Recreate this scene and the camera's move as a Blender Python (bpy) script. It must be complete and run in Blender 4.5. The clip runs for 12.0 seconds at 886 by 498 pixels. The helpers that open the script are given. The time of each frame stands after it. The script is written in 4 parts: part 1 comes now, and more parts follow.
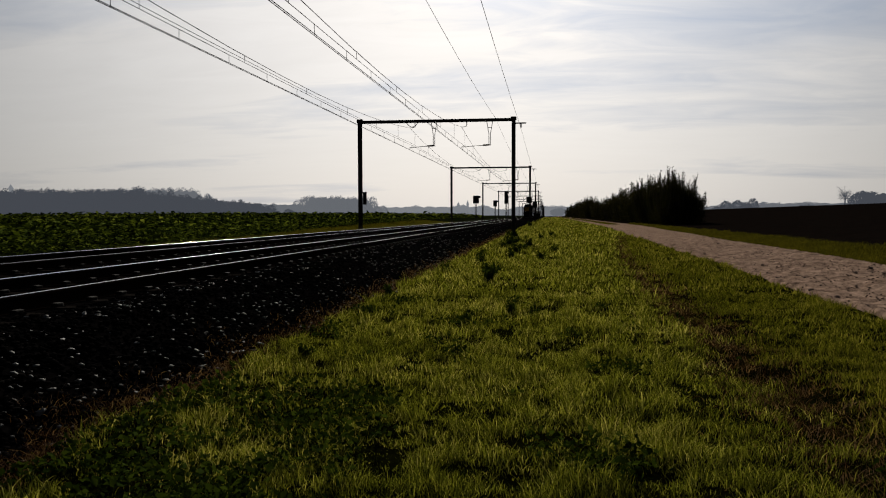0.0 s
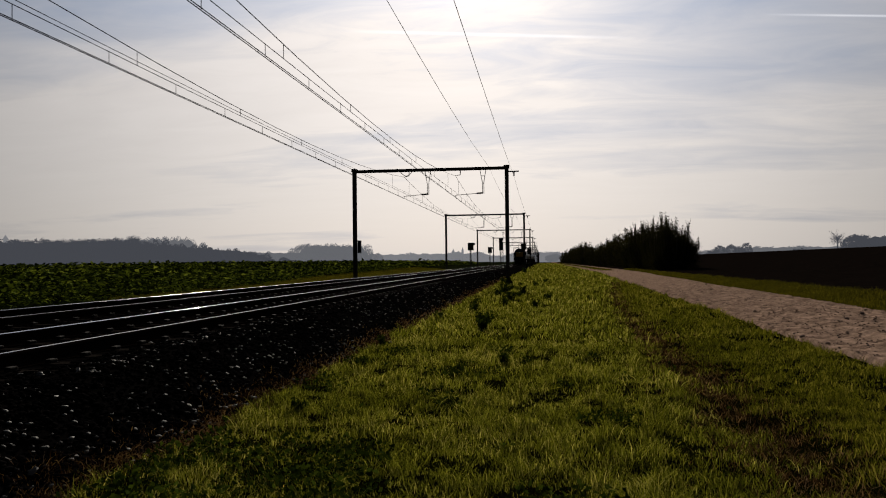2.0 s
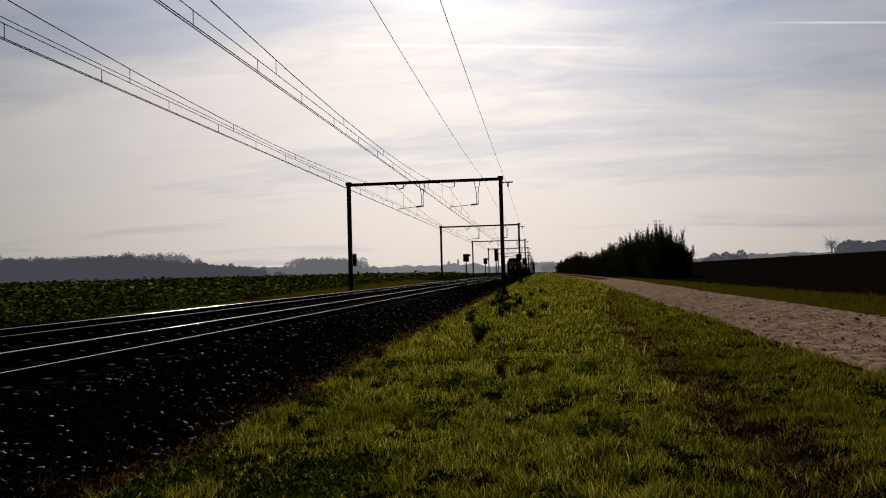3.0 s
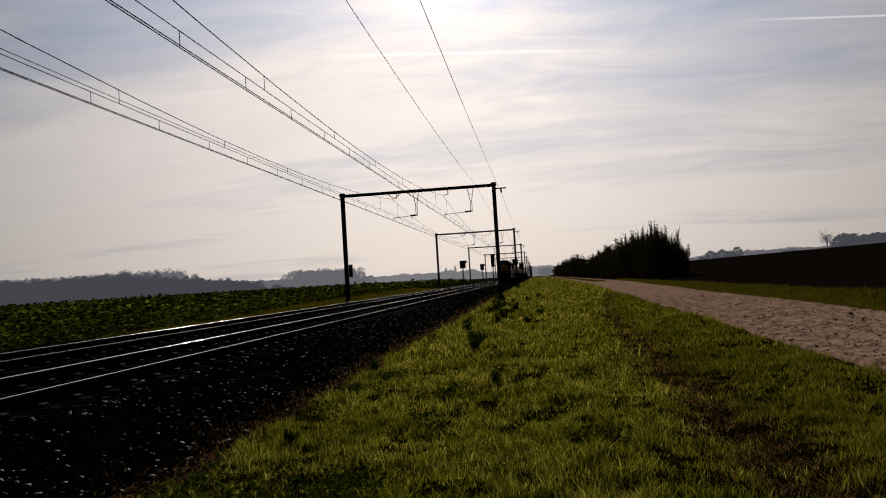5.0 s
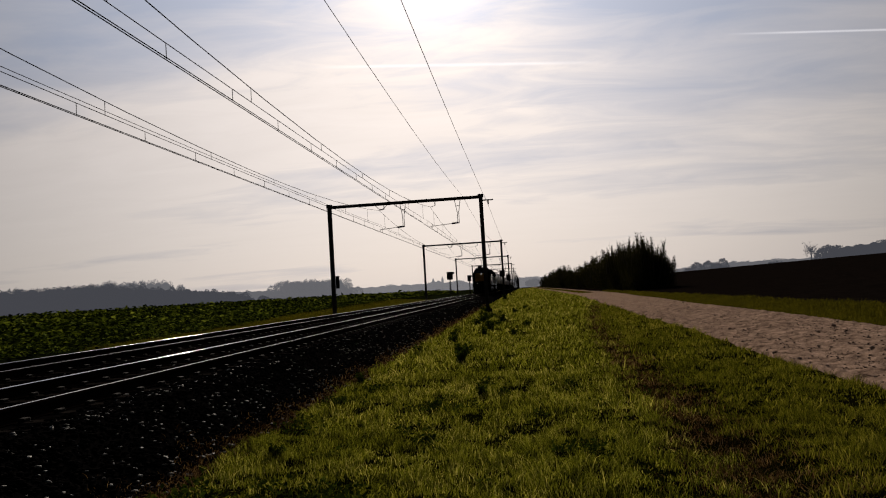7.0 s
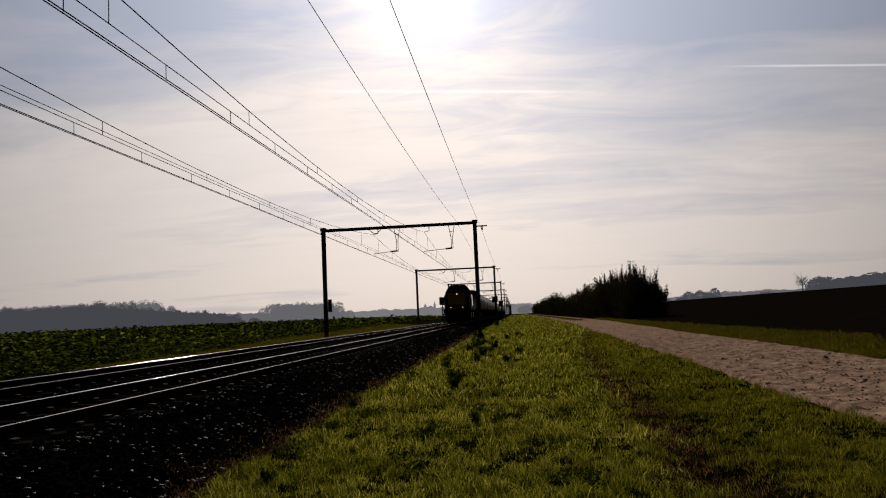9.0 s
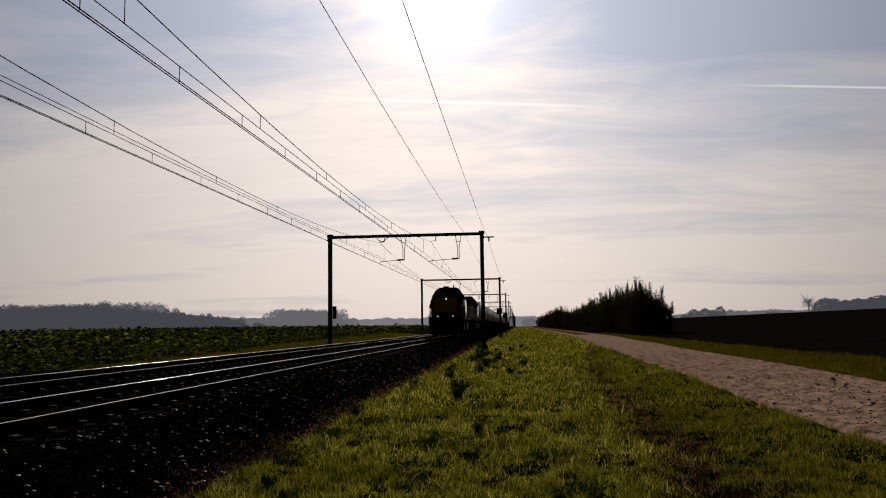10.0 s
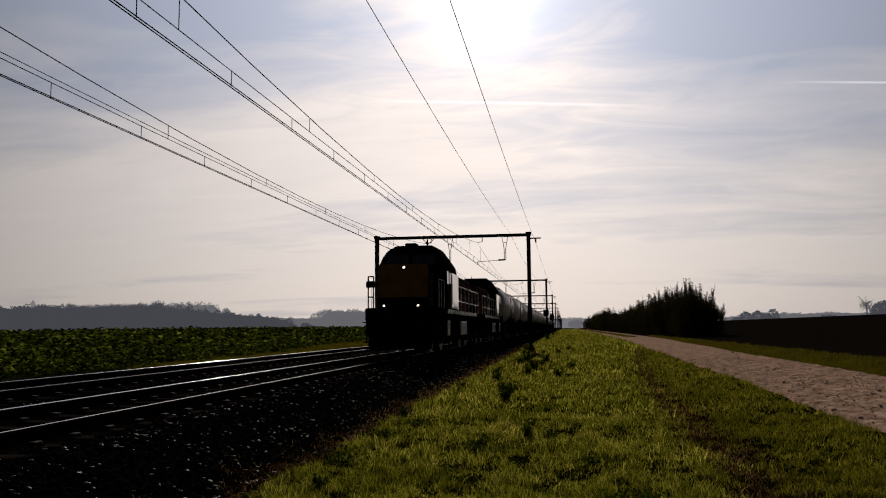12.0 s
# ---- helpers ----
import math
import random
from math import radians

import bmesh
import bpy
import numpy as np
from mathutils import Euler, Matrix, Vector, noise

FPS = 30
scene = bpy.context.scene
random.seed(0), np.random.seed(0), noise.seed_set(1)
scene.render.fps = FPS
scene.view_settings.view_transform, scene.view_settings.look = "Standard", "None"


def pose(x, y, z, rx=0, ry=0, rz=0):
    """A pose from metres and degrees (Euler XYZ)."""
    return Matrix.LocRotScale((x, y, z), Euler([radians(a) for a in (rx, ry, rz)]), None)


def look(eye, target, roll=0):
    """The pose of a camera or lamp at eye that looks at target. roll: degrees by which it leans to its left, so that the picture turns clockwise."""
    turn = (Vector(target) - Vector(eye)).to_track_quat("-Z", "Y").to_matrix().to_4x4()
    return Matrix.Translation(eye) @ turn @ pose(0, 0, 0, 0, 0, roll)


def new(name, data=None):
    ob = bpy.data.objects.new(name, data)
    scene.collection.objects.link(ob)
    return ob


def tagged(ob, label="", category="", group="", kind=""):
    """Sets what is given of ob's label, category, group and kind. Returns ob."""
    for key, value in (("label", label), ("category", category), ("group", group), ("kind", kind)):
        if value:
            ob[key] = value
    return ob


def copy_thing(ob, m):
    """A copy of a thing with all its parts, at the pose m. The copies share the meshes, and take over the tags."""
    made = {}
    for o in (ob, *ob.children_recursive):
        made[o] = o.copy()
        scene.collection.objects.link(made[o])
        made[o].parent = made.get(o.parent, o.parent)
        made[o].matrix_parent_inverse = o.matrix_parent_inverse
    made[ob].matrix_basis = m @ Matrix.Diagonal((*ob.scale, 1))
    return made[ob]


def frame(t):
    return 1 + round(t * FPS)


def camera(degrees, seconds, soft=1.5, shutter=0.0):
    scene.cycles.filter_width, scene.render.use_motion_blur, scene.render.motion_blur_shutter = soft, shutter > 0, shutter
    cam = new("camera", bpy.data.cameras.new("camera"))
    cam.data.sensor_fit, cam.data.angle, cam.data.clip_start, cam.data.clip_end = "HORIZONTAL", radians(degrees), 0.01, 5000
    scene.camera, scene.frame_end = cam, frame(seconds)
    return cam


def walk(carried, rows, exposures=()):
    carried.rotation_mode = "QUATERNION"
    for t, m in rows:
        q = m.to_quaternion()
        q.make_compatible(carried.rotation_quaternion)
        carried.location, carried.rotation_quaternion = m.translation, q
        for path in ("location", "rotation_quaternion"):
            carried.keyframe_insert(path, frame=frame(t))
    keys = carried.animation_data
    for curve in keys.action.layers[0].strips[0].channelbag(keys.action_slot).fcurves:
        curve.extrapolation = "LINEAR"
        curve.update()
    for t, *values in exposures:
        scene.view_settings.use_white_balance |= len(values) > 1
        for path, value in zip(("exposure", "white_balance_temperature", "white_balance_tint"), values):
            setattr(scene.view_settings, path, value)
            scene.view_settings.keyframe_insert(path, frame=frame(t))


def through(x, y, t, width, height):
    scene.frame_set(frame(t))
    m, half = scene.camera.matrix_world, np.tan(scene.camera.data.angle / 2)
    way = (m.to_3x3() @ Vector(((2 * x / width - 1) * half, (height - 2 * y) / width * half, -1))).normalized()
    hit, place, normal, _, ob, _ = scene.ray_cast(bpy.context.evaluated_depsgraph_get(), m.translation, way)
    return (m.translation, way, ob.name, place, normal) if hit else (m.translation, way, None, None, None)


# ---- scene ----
cam = camera(59.87, 12.0, soft=1.1)
PATH = [
    (0.0, pose(0.000, 0.000, 1.500, 87.51, 0.15, 7.67)),
    (0.5, pose(0.001, -0.021, 1.506, 88.15, 0.36, 7.69)),
    (1.0, pose(0.002, -0.023, 1.509, 88.74, 0.52, 7.76)),
    (1.5, pose(0.033, -0.064, 1.543, 89.84, 0.53, 7.32)),
    (2.0, pose(0.059, -0.114, 1.567, 90.99, 0.64, 7.31)),
    (2.5, pose(0.069, -0.147, 1.575, 91.58, 1.06, 7.10)),
    (3.0, pose(0.072, -0.130, 1.580, 91.85, 1.55, 6.99)),
    (5.0, pose(0.162, -0.201, 1.626, 92.37, 3.52, 6.81)),
    (5.5, pose(0.165, -0.195, 1.615, 92.39, 3.48, 6.32)),
    (6.0, pose(0.163, -0.195, 1.621, 92.53, 3.50, 6.29)),
    (6.5, pose(0.165, -0.209, 1.643, 92.74, 3.37, 6.04)),
    (7.0, pose(0.187, -0.230, 1.650, 93.14, 3.48, 5.86)),
    (9.0, pose(0.145, -0.245, 1.656, 94.98, 2.56, 5.26)),
    (9.5, pose(0.121, -0.238, 1.665, 95.56, 1.81, 5.39)),
    (10.0, pose(0.105, -0.194, 1.643, 95.75, 0.85, 5.54)),
    (10.5, pose(0.096, -0.223, 1.674, 96.00, 0.24, 6.25)),
    (11.0, pose(0.092, -0.254, 1.669, 96.05, 0.27, 7.17)),
    (11.5, pose(0.065, -0.179, 1.661, 95.96, 0.31, 7.83)),
    (12.0, pose(0.056, -0.163, 1.659, 95.87, 0.52, 8.93)),
]
walk(cam, PATH, exposures=[(0.0, 0.18, 6300, 9), (1.5, 0.12, 6450, 11), (3.0, 0.08, 6550, 13), (5.5, 0.06, 6650, 14), (9.5, 0.06, 6700, 15), (12.0, 0.06, 6650, 15)])

# ---- sky and sun: low autumn sun behind thin cloud, ahead over the line ----
SUN_EL, SUN_AZ = 24.4, -5.5     # degrees above the horizon, and from the line's direction (+y) to the right
SUN_DIR = Vector((math.sin(radians(SUN_AZ)) * math.cos(radians(SUN_EL)),
                  math.cos(radians(SUN_AZ)) * math.cos(radians(SUN_EL)), math.sin(radians(SUN_EL))))


class Nodes:
    """A short hand for node trees."""
    def __init__(self, tree):
        self.tree = tree
        tree.nodes.clear()

    def add(self, kind, inputs=(), operation="", clamp=False):
        node = self.tree.nodes.new(kind)
        if operation:
            node.operation = operation
        if clamp:
            node.use_clamp = True
        for key, value in dict(inputs).items():
            if isinstance(value, bpy.types.NodeSocket):
                self.tree.links.new(value, node.inputs[key])
            else:
                node.inputs[key].default_value = value
        return node

    def math(self, op, a, b=0.0, clamp=False):
        return self.add("ShaderNodeMath", {0: a, 1: b}, operation=op, clamp=clamp).outputs[0]

    def ramp(self, value, stops, smooth=False):
        node = self.add("ShaderNodeValToRGB", {0: value})
        if smooth:
            node.color_ramp.interpolation = "EASE"
        el = node.color_ramp.elements
        while len(el) < len(stops):
            el.new(0.5)
        for e, (p, c) in zip(el, stops):
            e.position = p
            e.color = (c, c, c, 1) if isinstance(c, (int, float)) else (*c, 1)
        return node.outputs[0]

    def noise(self, vector, scale, detail=4.0, rough=0.55, distort=0.0):
        return self.add("ShaderNodeTexNoise", {"Vector": vector, "Scale": scale, "Detail": detail, "Roughness": rough,
                                               "Distortion": distort}).outputs[0]

    def mix(self, fac, a, b, blend="MIX"):
        node = self.add("ShaderNodeMix")
        node.data_type, node.blend_type = "RGBA", blend
        if isinstance(fac, bpy.types.NodeSocket):
            self.tree.links.new(fac, node.inputs[0])
        else:
            node.inputs[0].default_value = fac
        for key, value in ((6, a), (7, b)):
            if isinstance(value, bpy.types.NodeSocket):
                self.tree.links.new(value, node.inputs[key])
            else:
                node.inputs[key].default_value = (*value, 1) if len(value) == 3 else value
        return node.outputs[2]


def build_world():
    world = bpy.data.worlds.new("sky")
    scene.world = world
    world.use_nodes = True
    n = Nodes(world.node_tree)
    sky = n.add("ShaderNodeTexSky")
    sky.sky_type, sky.sun_disc = "NISHITA", False
    sky.sun_elevation, sky.sun_rotation, sky.dust_density = radians(SUN_EL), radians(SUN_AZ), 2.0
    way = n.add("ShaderNodeTexCoord").outputs["Generated"]
    cosine = n.add("ShaderNodeVectorMath", {0: way, 1: SUN_DIR}, operation="DOT_PRODUCT").outputs["Value"]
    angle = n.math("ARCCOSINE", n.math("MINIMUM", cosine, 0.99999))

    def bell(width, height):
        r = n.math("DIVIDE", angle, radians(width))
        return n.math("MULTIPLY", n.math("EXPONENT", n.math("MULTIPLY", n.math("MULTIPLY", r, r), -1.0)), height)

    sep = n.add("ShaderNodeSeparateXYZ", {0: way})
    # the veil of cloud, in long flat bands that crowd towards the horizon
    up = n.math("ADD", n.math("ABSOLUTE", sep.outputs[2]), 0.12)
    flat = n.add("ShaderNodeCombineXYZ", {0: n.math("DIVIDE", sep.outputs[0], up), 1: n.math("DIVIDE", sep.outputs[1], up),
                                          2: n.math("MULTIPLY", sep.outputs[2], 1.5)}).outputs[0]
    banded = n.add("ShaderNodeMapping", {"Vector": flat, "Scale": (0.5, 1.15, 1.0), "Location": CLOUD_AT}).outputs[0]
    veil = n.noise(banded, 0.8, 6.0, 0.5, 0.3)
    wisps = n.noise(banded, 4.2, 6.0, 0.6, 0.8)
    cover = n.math("ADD", n.math("MULTIPLY", veil, 0.84), n.math("MULTIPLY", wisps, 0.16))
    low = n.math("SUBTRACT", 1.0, n.math("MULTIPLY", n.math("MAXIMUM", sep.outputs[2], 0.0), 2.6), clamp=True)
    cover = n.math("ADD", n.math("MULTIPLY", n.math("SUBTRACT", cover, 0.43), 3.6), n.math("MULTIPLY", low, 1.0))
    high = n.math("MULTIPLY", n.math("MAXIMUM", n.math("SUBTRACT", sep.outputs[2], 0.25), 0.0), 3.8)
    cover = n.math("ADD", n.math("SUBTRACT", cover, high), n.math("MULTIPLY", bell(13, 2.4), wisps))
    cover = n.math("MINIMUM", n.math("MAXIMUM", cover, 0.0), 1.0)
    glow = n.math("ADD", n.math("ADD", bell(38, 0.64), bell(11, 0.03)), n.math("ADD", n.math("ADD", bell(2.8, 0.7), bell(5.5, 0.10)), n.math("ADD", n.math("MULTIPLY", low, 0.055), 0.02)))
    glow = n.math("MULTIPLY", glow, n.math("ADD", 0.84, n.math("MULTIPLY", n.math("ADD", n.math("MULTIPLY", wisps, n.math("SUBTRACT", 1.0, low)), n.math("MULTIPLY", low, 0.48)), 0.34)))
    cloud = n.mix(1.0, n.mix(n.math("MULTIPLY", angle, 1.1, clamp=True), (1.0, 0.95, 0.915), (0.99, 0.95, 0.905)),
                  n.add("ShaderNodeCombineColor", {0: glow, 1: glow, 2: glow}).outputs[0], "MULTIPLY")
    blue_glow = n.math("ADD", n.math("ADD", bell(36, 0.47), bell(9, 0.16)), n.math("ADD", n.math("ADD", bell(2.8, 0.7), bell(5.5, 0.10)), 0.015))
    clear = n.mix(1.0, (0.74, 0.86, 1.08), n.add("ShaderNodeCombineColor", {0: blue_glow, 1: blue_glow, 2: blue_glow}).outputs[0],
                  "MULTIPLY")
    base = n.mix(cover, clear, cloud)

    def contrail(a, b, width, strength):
        """A thin bright line on the sky from direction a to direction b (azimuth, elevation)."""
        va, vb = (Vector((math.sin(radians(z)) * math.cos(radians(e)), math.cos(radians(z)) * math.cos(radians(e)),
                          math.sin(radians(e)))) for z, e in (a, b))
        across = va.cross(vb).normalized()
        along = (vb - va).normalized()
        middle, half = (va + vb).dot(along) / 2, (vb - va).length / 2
        off = n.math("ABSOLUTE", n.add("ShaderNodeVectorMath", {0: way, 1: across}, operation="DOT_PRODUCT").outputs["Value"])
        near = n.math("SUBTRACT", 1.0, n.math("DIVIDE", off, radians(width)), clamp=True)
        run = n.math("ABSOLUTE", n.math("SUBTRACT", n.add("ShaderNodeVectorMath", {0: way, 1: along},
                                                          operation="DOT_PRODUCT").outputs["Value"], middle))
        ends = n.math("MULTIPLY", n.math("SUBTRACT", half, run), 12.0, clamp=True)
        front = n.math("GREATER_THAN", sep.outputs[1], 0.0)
        return n.math("MULTIPLY", n.math("MULTIPLY", near, ends), n.math("MULTIPLY", front, strength))

    trails = n.math("ADD", contrail((-15, 16.75), (7.0, 15.7), 0.16, 0.13), contrail((15.5, 16.4), (30, 13.9), 0.10, 0.22))
    base = n.mix(1.0, base, n.add("ShaderNodeCombineColor", {0: trails, 1: trails, 2: trails}).outputs[0], "ADD")
    back = n.add("ShaderNodeBackground", {"Color": sky.outputs[0], "Strength": 0.004})
    haze = n.add("ShaderNodeBackground", {"Color": base, "Strength": 1.21})
    total = n.add("ShaderNodeAddShader", {0: back.outputs[0], 1: haze.outputs[0]})
    n.add("ShaderNodeOutputWorld", {"Surface": total.outputs[0]})


CLOUD_AT = (3.1, 0.4, 0.0)
build_world()
sun = new("sun", bpy.data.lights.new("sun", "SUN"))
sun.data.energy, sun.data.angle, sun.data.color = 3.8, radians(0.8), (1.0, 0.91, 0.75)
sun.matrix_basis = look(tuple(SUN_DIR * 100), (0, 0, 0))


# ---- materials ----
def material(name, colour, second=None, scale=4.0, rough=0.8, metal=0.0, bump=0.0, bump_scale=40.0, spec=0.3, per_piece=0.0, stretch=(1, 1, 1),
             coat=0.0):
    """Two tones blended by noise at two scales, with fine relief."""
    m = bpy.data.materials.new(name)
    m.use_nodes = True
    n = Nodes(m.node_tree)
    where = n.add("ShaderNodeTexCoord").outputs["Object"]
    where = n.add("ShaderNodeMapping", {"Vector": where, "Scale": stretch}).outputs[0]
    second = second or tuple(c * 0.6 for c in colour)
    blend = n.math("ADD", n.math("MULTIPLY", n.noise(where, scale, 6.0), 0.65), n.math("MULTIPLY", n.noise(where, scale * 9.0, 3.0), 0.35))
    tone = n.mix(n.ramp(blend, [(0.36, 0.0), (0.64, 1.0)]), second, colour)
    if per_piece:
        chance = n.add("ShaderNodeObjectInfo").outputs["Random"]
        tone = n.mix(1.0, tone, n.ramp(chance, [(0.0, 1 - per_piece), (1.0, 1.0)]), "MULTIPLY")
    shader = n.add("ShaderNodeBsdfPrincipled", {"Base Color": tone, "Metallic": metal, "Specular IOR Level": spec, "Coat Weight": coat,
                                                "Roughness": n.math("ADD", rough - 0.08, n.math("MULTIPLY", blend, 0.16), clamp=True)})
    if bump:
        relief = n.add("ShaderNodeBump", {"Strength": bump, "Distance": 0.02, "Height": n.noise(where, bump_scale, 5.0)})
        m.node_tree.links.new(relief.outputs[0], shader.inputs["Normal"])
    n.add("ShaderNodeOutputMaterial", {"Surface": shader.outputs[0]})
    return m


def leaf_material(name, colours, through=0.45, gloss=0.35, rough=0.5):
    """Thin leaves: each island a tint of its own, light passes through from behind."""
    m = bpy.data.materials.new(name)
    m.use_nodes = True
    n = Nodes(m.node_tree)
    chance = n.add("ShaderNodeNewGeometry").outputs["Random Per Island"]
    where = n.add("ShaderNodeTexCoord").outputs["Object"]
    patch = n.noise(where, 0.55, 3.0)
    value = n.math("ADD", n.math("MULTIPLY", chance, 0.75), n.math("MULTIPLY", n.ramp(patch, [(0.3, 0.0), (0.7, 1.0)]), 0.25))
    tone = n.ramp(value, [(i / (len(colours) - 1), c) for i, c in enumerate(colours)])
    front = n.add("ShaderNodeBsdfPrincipled", {"Base Color": tone, "Roughness": rough, "Specular IOR Level": gloss})
    behind = n.add("ShaderNodeBsdfTranslucent", {"Color": n.mix(1.0, tone, (1.20, 1.10, 0.52), "MULTIPLY")})
    both = n.add("ShaderNodeMixShader", {0: through, 1: front.outputs[0], 2: behind.outputs[0]})
    n.add("ShaderNodeOutputMaterial", {"Surface": both.outputs[0]})
    return m


def ground_material():
    m = bpy.data.materials.new("grass_soil")
    m.use_nodes = True
    n = Nodes(m.node_tree)
    where = n.add("ShaderNodeTexCoord").outputs["Object"]
    fine = n.noise(where, 9.0, 8.0, 0.7)
    wide = n.noise(where, 0.35, 4.0)
    # soil and green near black: shade between the blades is put into them
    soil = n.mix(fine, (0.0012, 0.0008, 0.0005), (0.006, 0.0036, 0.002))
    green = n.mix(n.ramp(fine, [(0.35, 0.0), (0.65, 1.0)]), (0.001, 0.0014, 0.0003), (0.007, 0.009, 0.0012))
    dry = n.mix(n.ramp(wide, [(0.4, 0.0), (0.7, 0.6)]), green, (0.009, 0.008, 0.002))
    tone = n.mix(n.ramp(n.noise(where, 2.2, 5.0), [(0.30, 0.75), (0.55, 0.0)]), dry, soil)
    shader = n.add("ShaderNodeBsdfPrincipled", {"Base Color": tone, "Roughness": 0.95, "Specular IOR Level": 0.0})
    relief = n.add("ShaderNodeBump", {"Strength": 0.8, "Distance": 0.05, "Height": fine})
    m.node_tree.links.new(relief.outputs[0], shader.inputs["Normal"])
    n.add("ShaderNodeOutputMaterial", {"Surface": shader.outputs[0]})
    return m


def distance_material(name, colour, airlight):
    """Far woods as backdrop, the daylit air before them put in as a glow."""
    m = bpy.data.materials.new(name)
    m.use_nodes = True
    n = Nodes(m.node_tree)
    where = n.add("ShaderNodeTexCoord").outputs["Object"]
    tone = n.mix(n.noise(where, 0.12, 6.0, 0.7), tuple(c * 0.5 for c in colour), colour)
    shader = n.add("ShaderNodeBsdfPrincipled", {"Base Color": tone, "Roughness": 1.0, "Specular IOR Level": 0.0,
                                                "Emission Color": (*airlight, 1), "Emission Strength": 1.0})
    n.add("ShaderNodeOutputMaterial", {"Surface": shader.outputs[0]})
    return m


def lamp_material(name, colour, strength):
    m = bpy.data.materials.new(name)
    m.use_nodes = True
    n = Nodes(m.node_tree)
    n.add("ShaderNodeOutputMaterial", {"Surface": n.add("ShaderNodeEmission", {"Color": (*colour, 1), "Strength": strength}).outputs[0]})
    return m


def stone_material():
    """Dull broken rock, shade in its tones; a few paler glossy ones paint glints."""
    m = bpy.data.materials.new("ballast_stone")
    m.use_nodes = True
    n = Nodes(m.node_tree)
    chance = n.add("ShaderNodeNewGeometry").outputs["Random Per Island"]
    chance = n.math("FRACT", n.math("ADD", n.math("MULTIPLY", chance, 7.0), n.add("ShaderNodeObjectInfo").outputs["Random"]))
    where = n.add("ShaderNodeTexCoord").outputs["Object"]
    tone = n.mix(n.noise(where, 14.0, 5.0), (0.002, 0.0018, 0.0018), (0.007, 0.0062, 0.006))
    # a few stones get a pale colour in place of glints
    tone = n.mix(n.ramp(chance, [(0.90, 0.0), (0.98, 1.0)]), tone, (0.050, 0.047, 0.045))
    shader = n.add("ShaderNodeBsdfPrincipled", {"Base Color": tone, "Roughness": 0.75,
                                                "Specular IOR Level": n.ramp(chance, [(0.92, 0.0), (0.97, 0.4)])})
    relief = n.add("ShaderNodeBump", {"Strength": 0.4, "Distance": 0.01, "Height": n.noise(where, 60.0, 4.0)})
    m.node_tree.links.new(relief.outputs[0], shader.inputs["Normal"])
    n.add("ShaderNodeOutputMaterial", {"Surface": shader.outputs[0]})
    return m


GRASS_SOIL = ground_material()
BLADE = leaf_material("grass_blade", [(0.004, 0.006, 0.0012), (0.025, 0.030, 0.004), (0.096, 0.112, 0.013), (0.235, 0.25, 0.042), (0.70, 0.64, 0.29)], 0.42, 0.0, 0.4)
WORN_BLADE = leaf_material("worn_grass_blade", [(0.010, 0.011, 0.002), (0.040, 0.046, 0.005), (0.118, 0.126, 0.015), (0.31, 0.28, 0.080)], 0.42, 0.0, 0.4)
FAR_BLADE = leaf_material("verge_grass", [(0.014, 0.014, 0.003), (0.045, 0.045, 0.007), (0.10, 0.088, 0.015)], 0.45, 0.0)
DRY_BLADE = leaf_material("dry_grass", [(0.012, 0.006, 0.0035), (0.045, 0.023, 0.013), (0.32, 0.21, 0.14)], 0.3, 0.0, 0.7)
# the darkest crop tints stand in for shaded gaps between the plants
CROP_LEAF = leaf_material("crop_leaf", [(0.0015, 0.003, 0.001), (0.004, 0.007, 0.0015), (0.013, 0.021, 0.004), (0.065, 0.092, 0.014), (0.28, 0.34, 0.075)], 0.30, 0.0, 0.7)
HEDGE_LEAF = leaf_material("hedge_leaf", [(0.006, 0.007, 0.003), (0.018, 0.019, 0.008), (0.045, 0.042, 0.018)], 0.25, 0.0)
WEED_LEAF = leaf_material("weed_leaf", [(0.004, 0.008, 0.0015), (0.014, 0.024, 0.004), (0.052, 0.080, 0.015)], 0.3, 0.0, 0.6)
BARK = material("bark", (0.06, 0.05, 0.04), (0.025, 0.02, 0.016), 8.0, 0.95, bump=0.6)
GRAVEL_ROAD = material("gravel_road", (0.37, 0.252, 0.188), (0.075, 0.048, 0.035), 3.4, 0.95, bump=1.0, bump_scale=18.0, spec=0.0)
CLOD = material("clod", (0.24, 0.175, 0.14), (0.12, 0.085, 0.07), 5.0, 0.95, bump=0.5, spec=0.0)
# below any real soil: the field's dimness against the sun is in the colour
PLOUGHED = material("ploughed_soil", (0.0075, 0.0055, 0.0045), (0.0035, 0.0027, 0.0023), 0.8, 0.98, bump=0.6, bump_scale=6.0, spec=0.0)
# crop soil darkened too, with the shade below the leaves in its colour
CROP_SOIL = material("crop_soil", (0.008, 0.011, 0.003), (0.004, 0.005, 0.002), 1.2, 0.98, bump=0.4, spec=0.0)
# near black: the shade between the ballast stones is put into the colour
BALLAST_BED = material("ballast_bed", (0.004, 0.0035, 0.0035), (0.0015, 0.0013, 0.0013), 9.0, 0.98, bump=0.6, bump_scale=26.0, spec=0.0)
STONE = stone_material()
# far darker than real concrete: the backlit track's dimness is in the colour
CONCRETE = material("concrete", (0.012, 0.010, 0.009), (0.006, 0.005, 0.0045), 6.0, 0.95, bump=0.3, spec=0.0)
RAIL_TOP = material("polished_rail", (0.50, 0.48, 0.46), (0.40, 0.38, 0.36), 3.0, 0.055, 1.0)
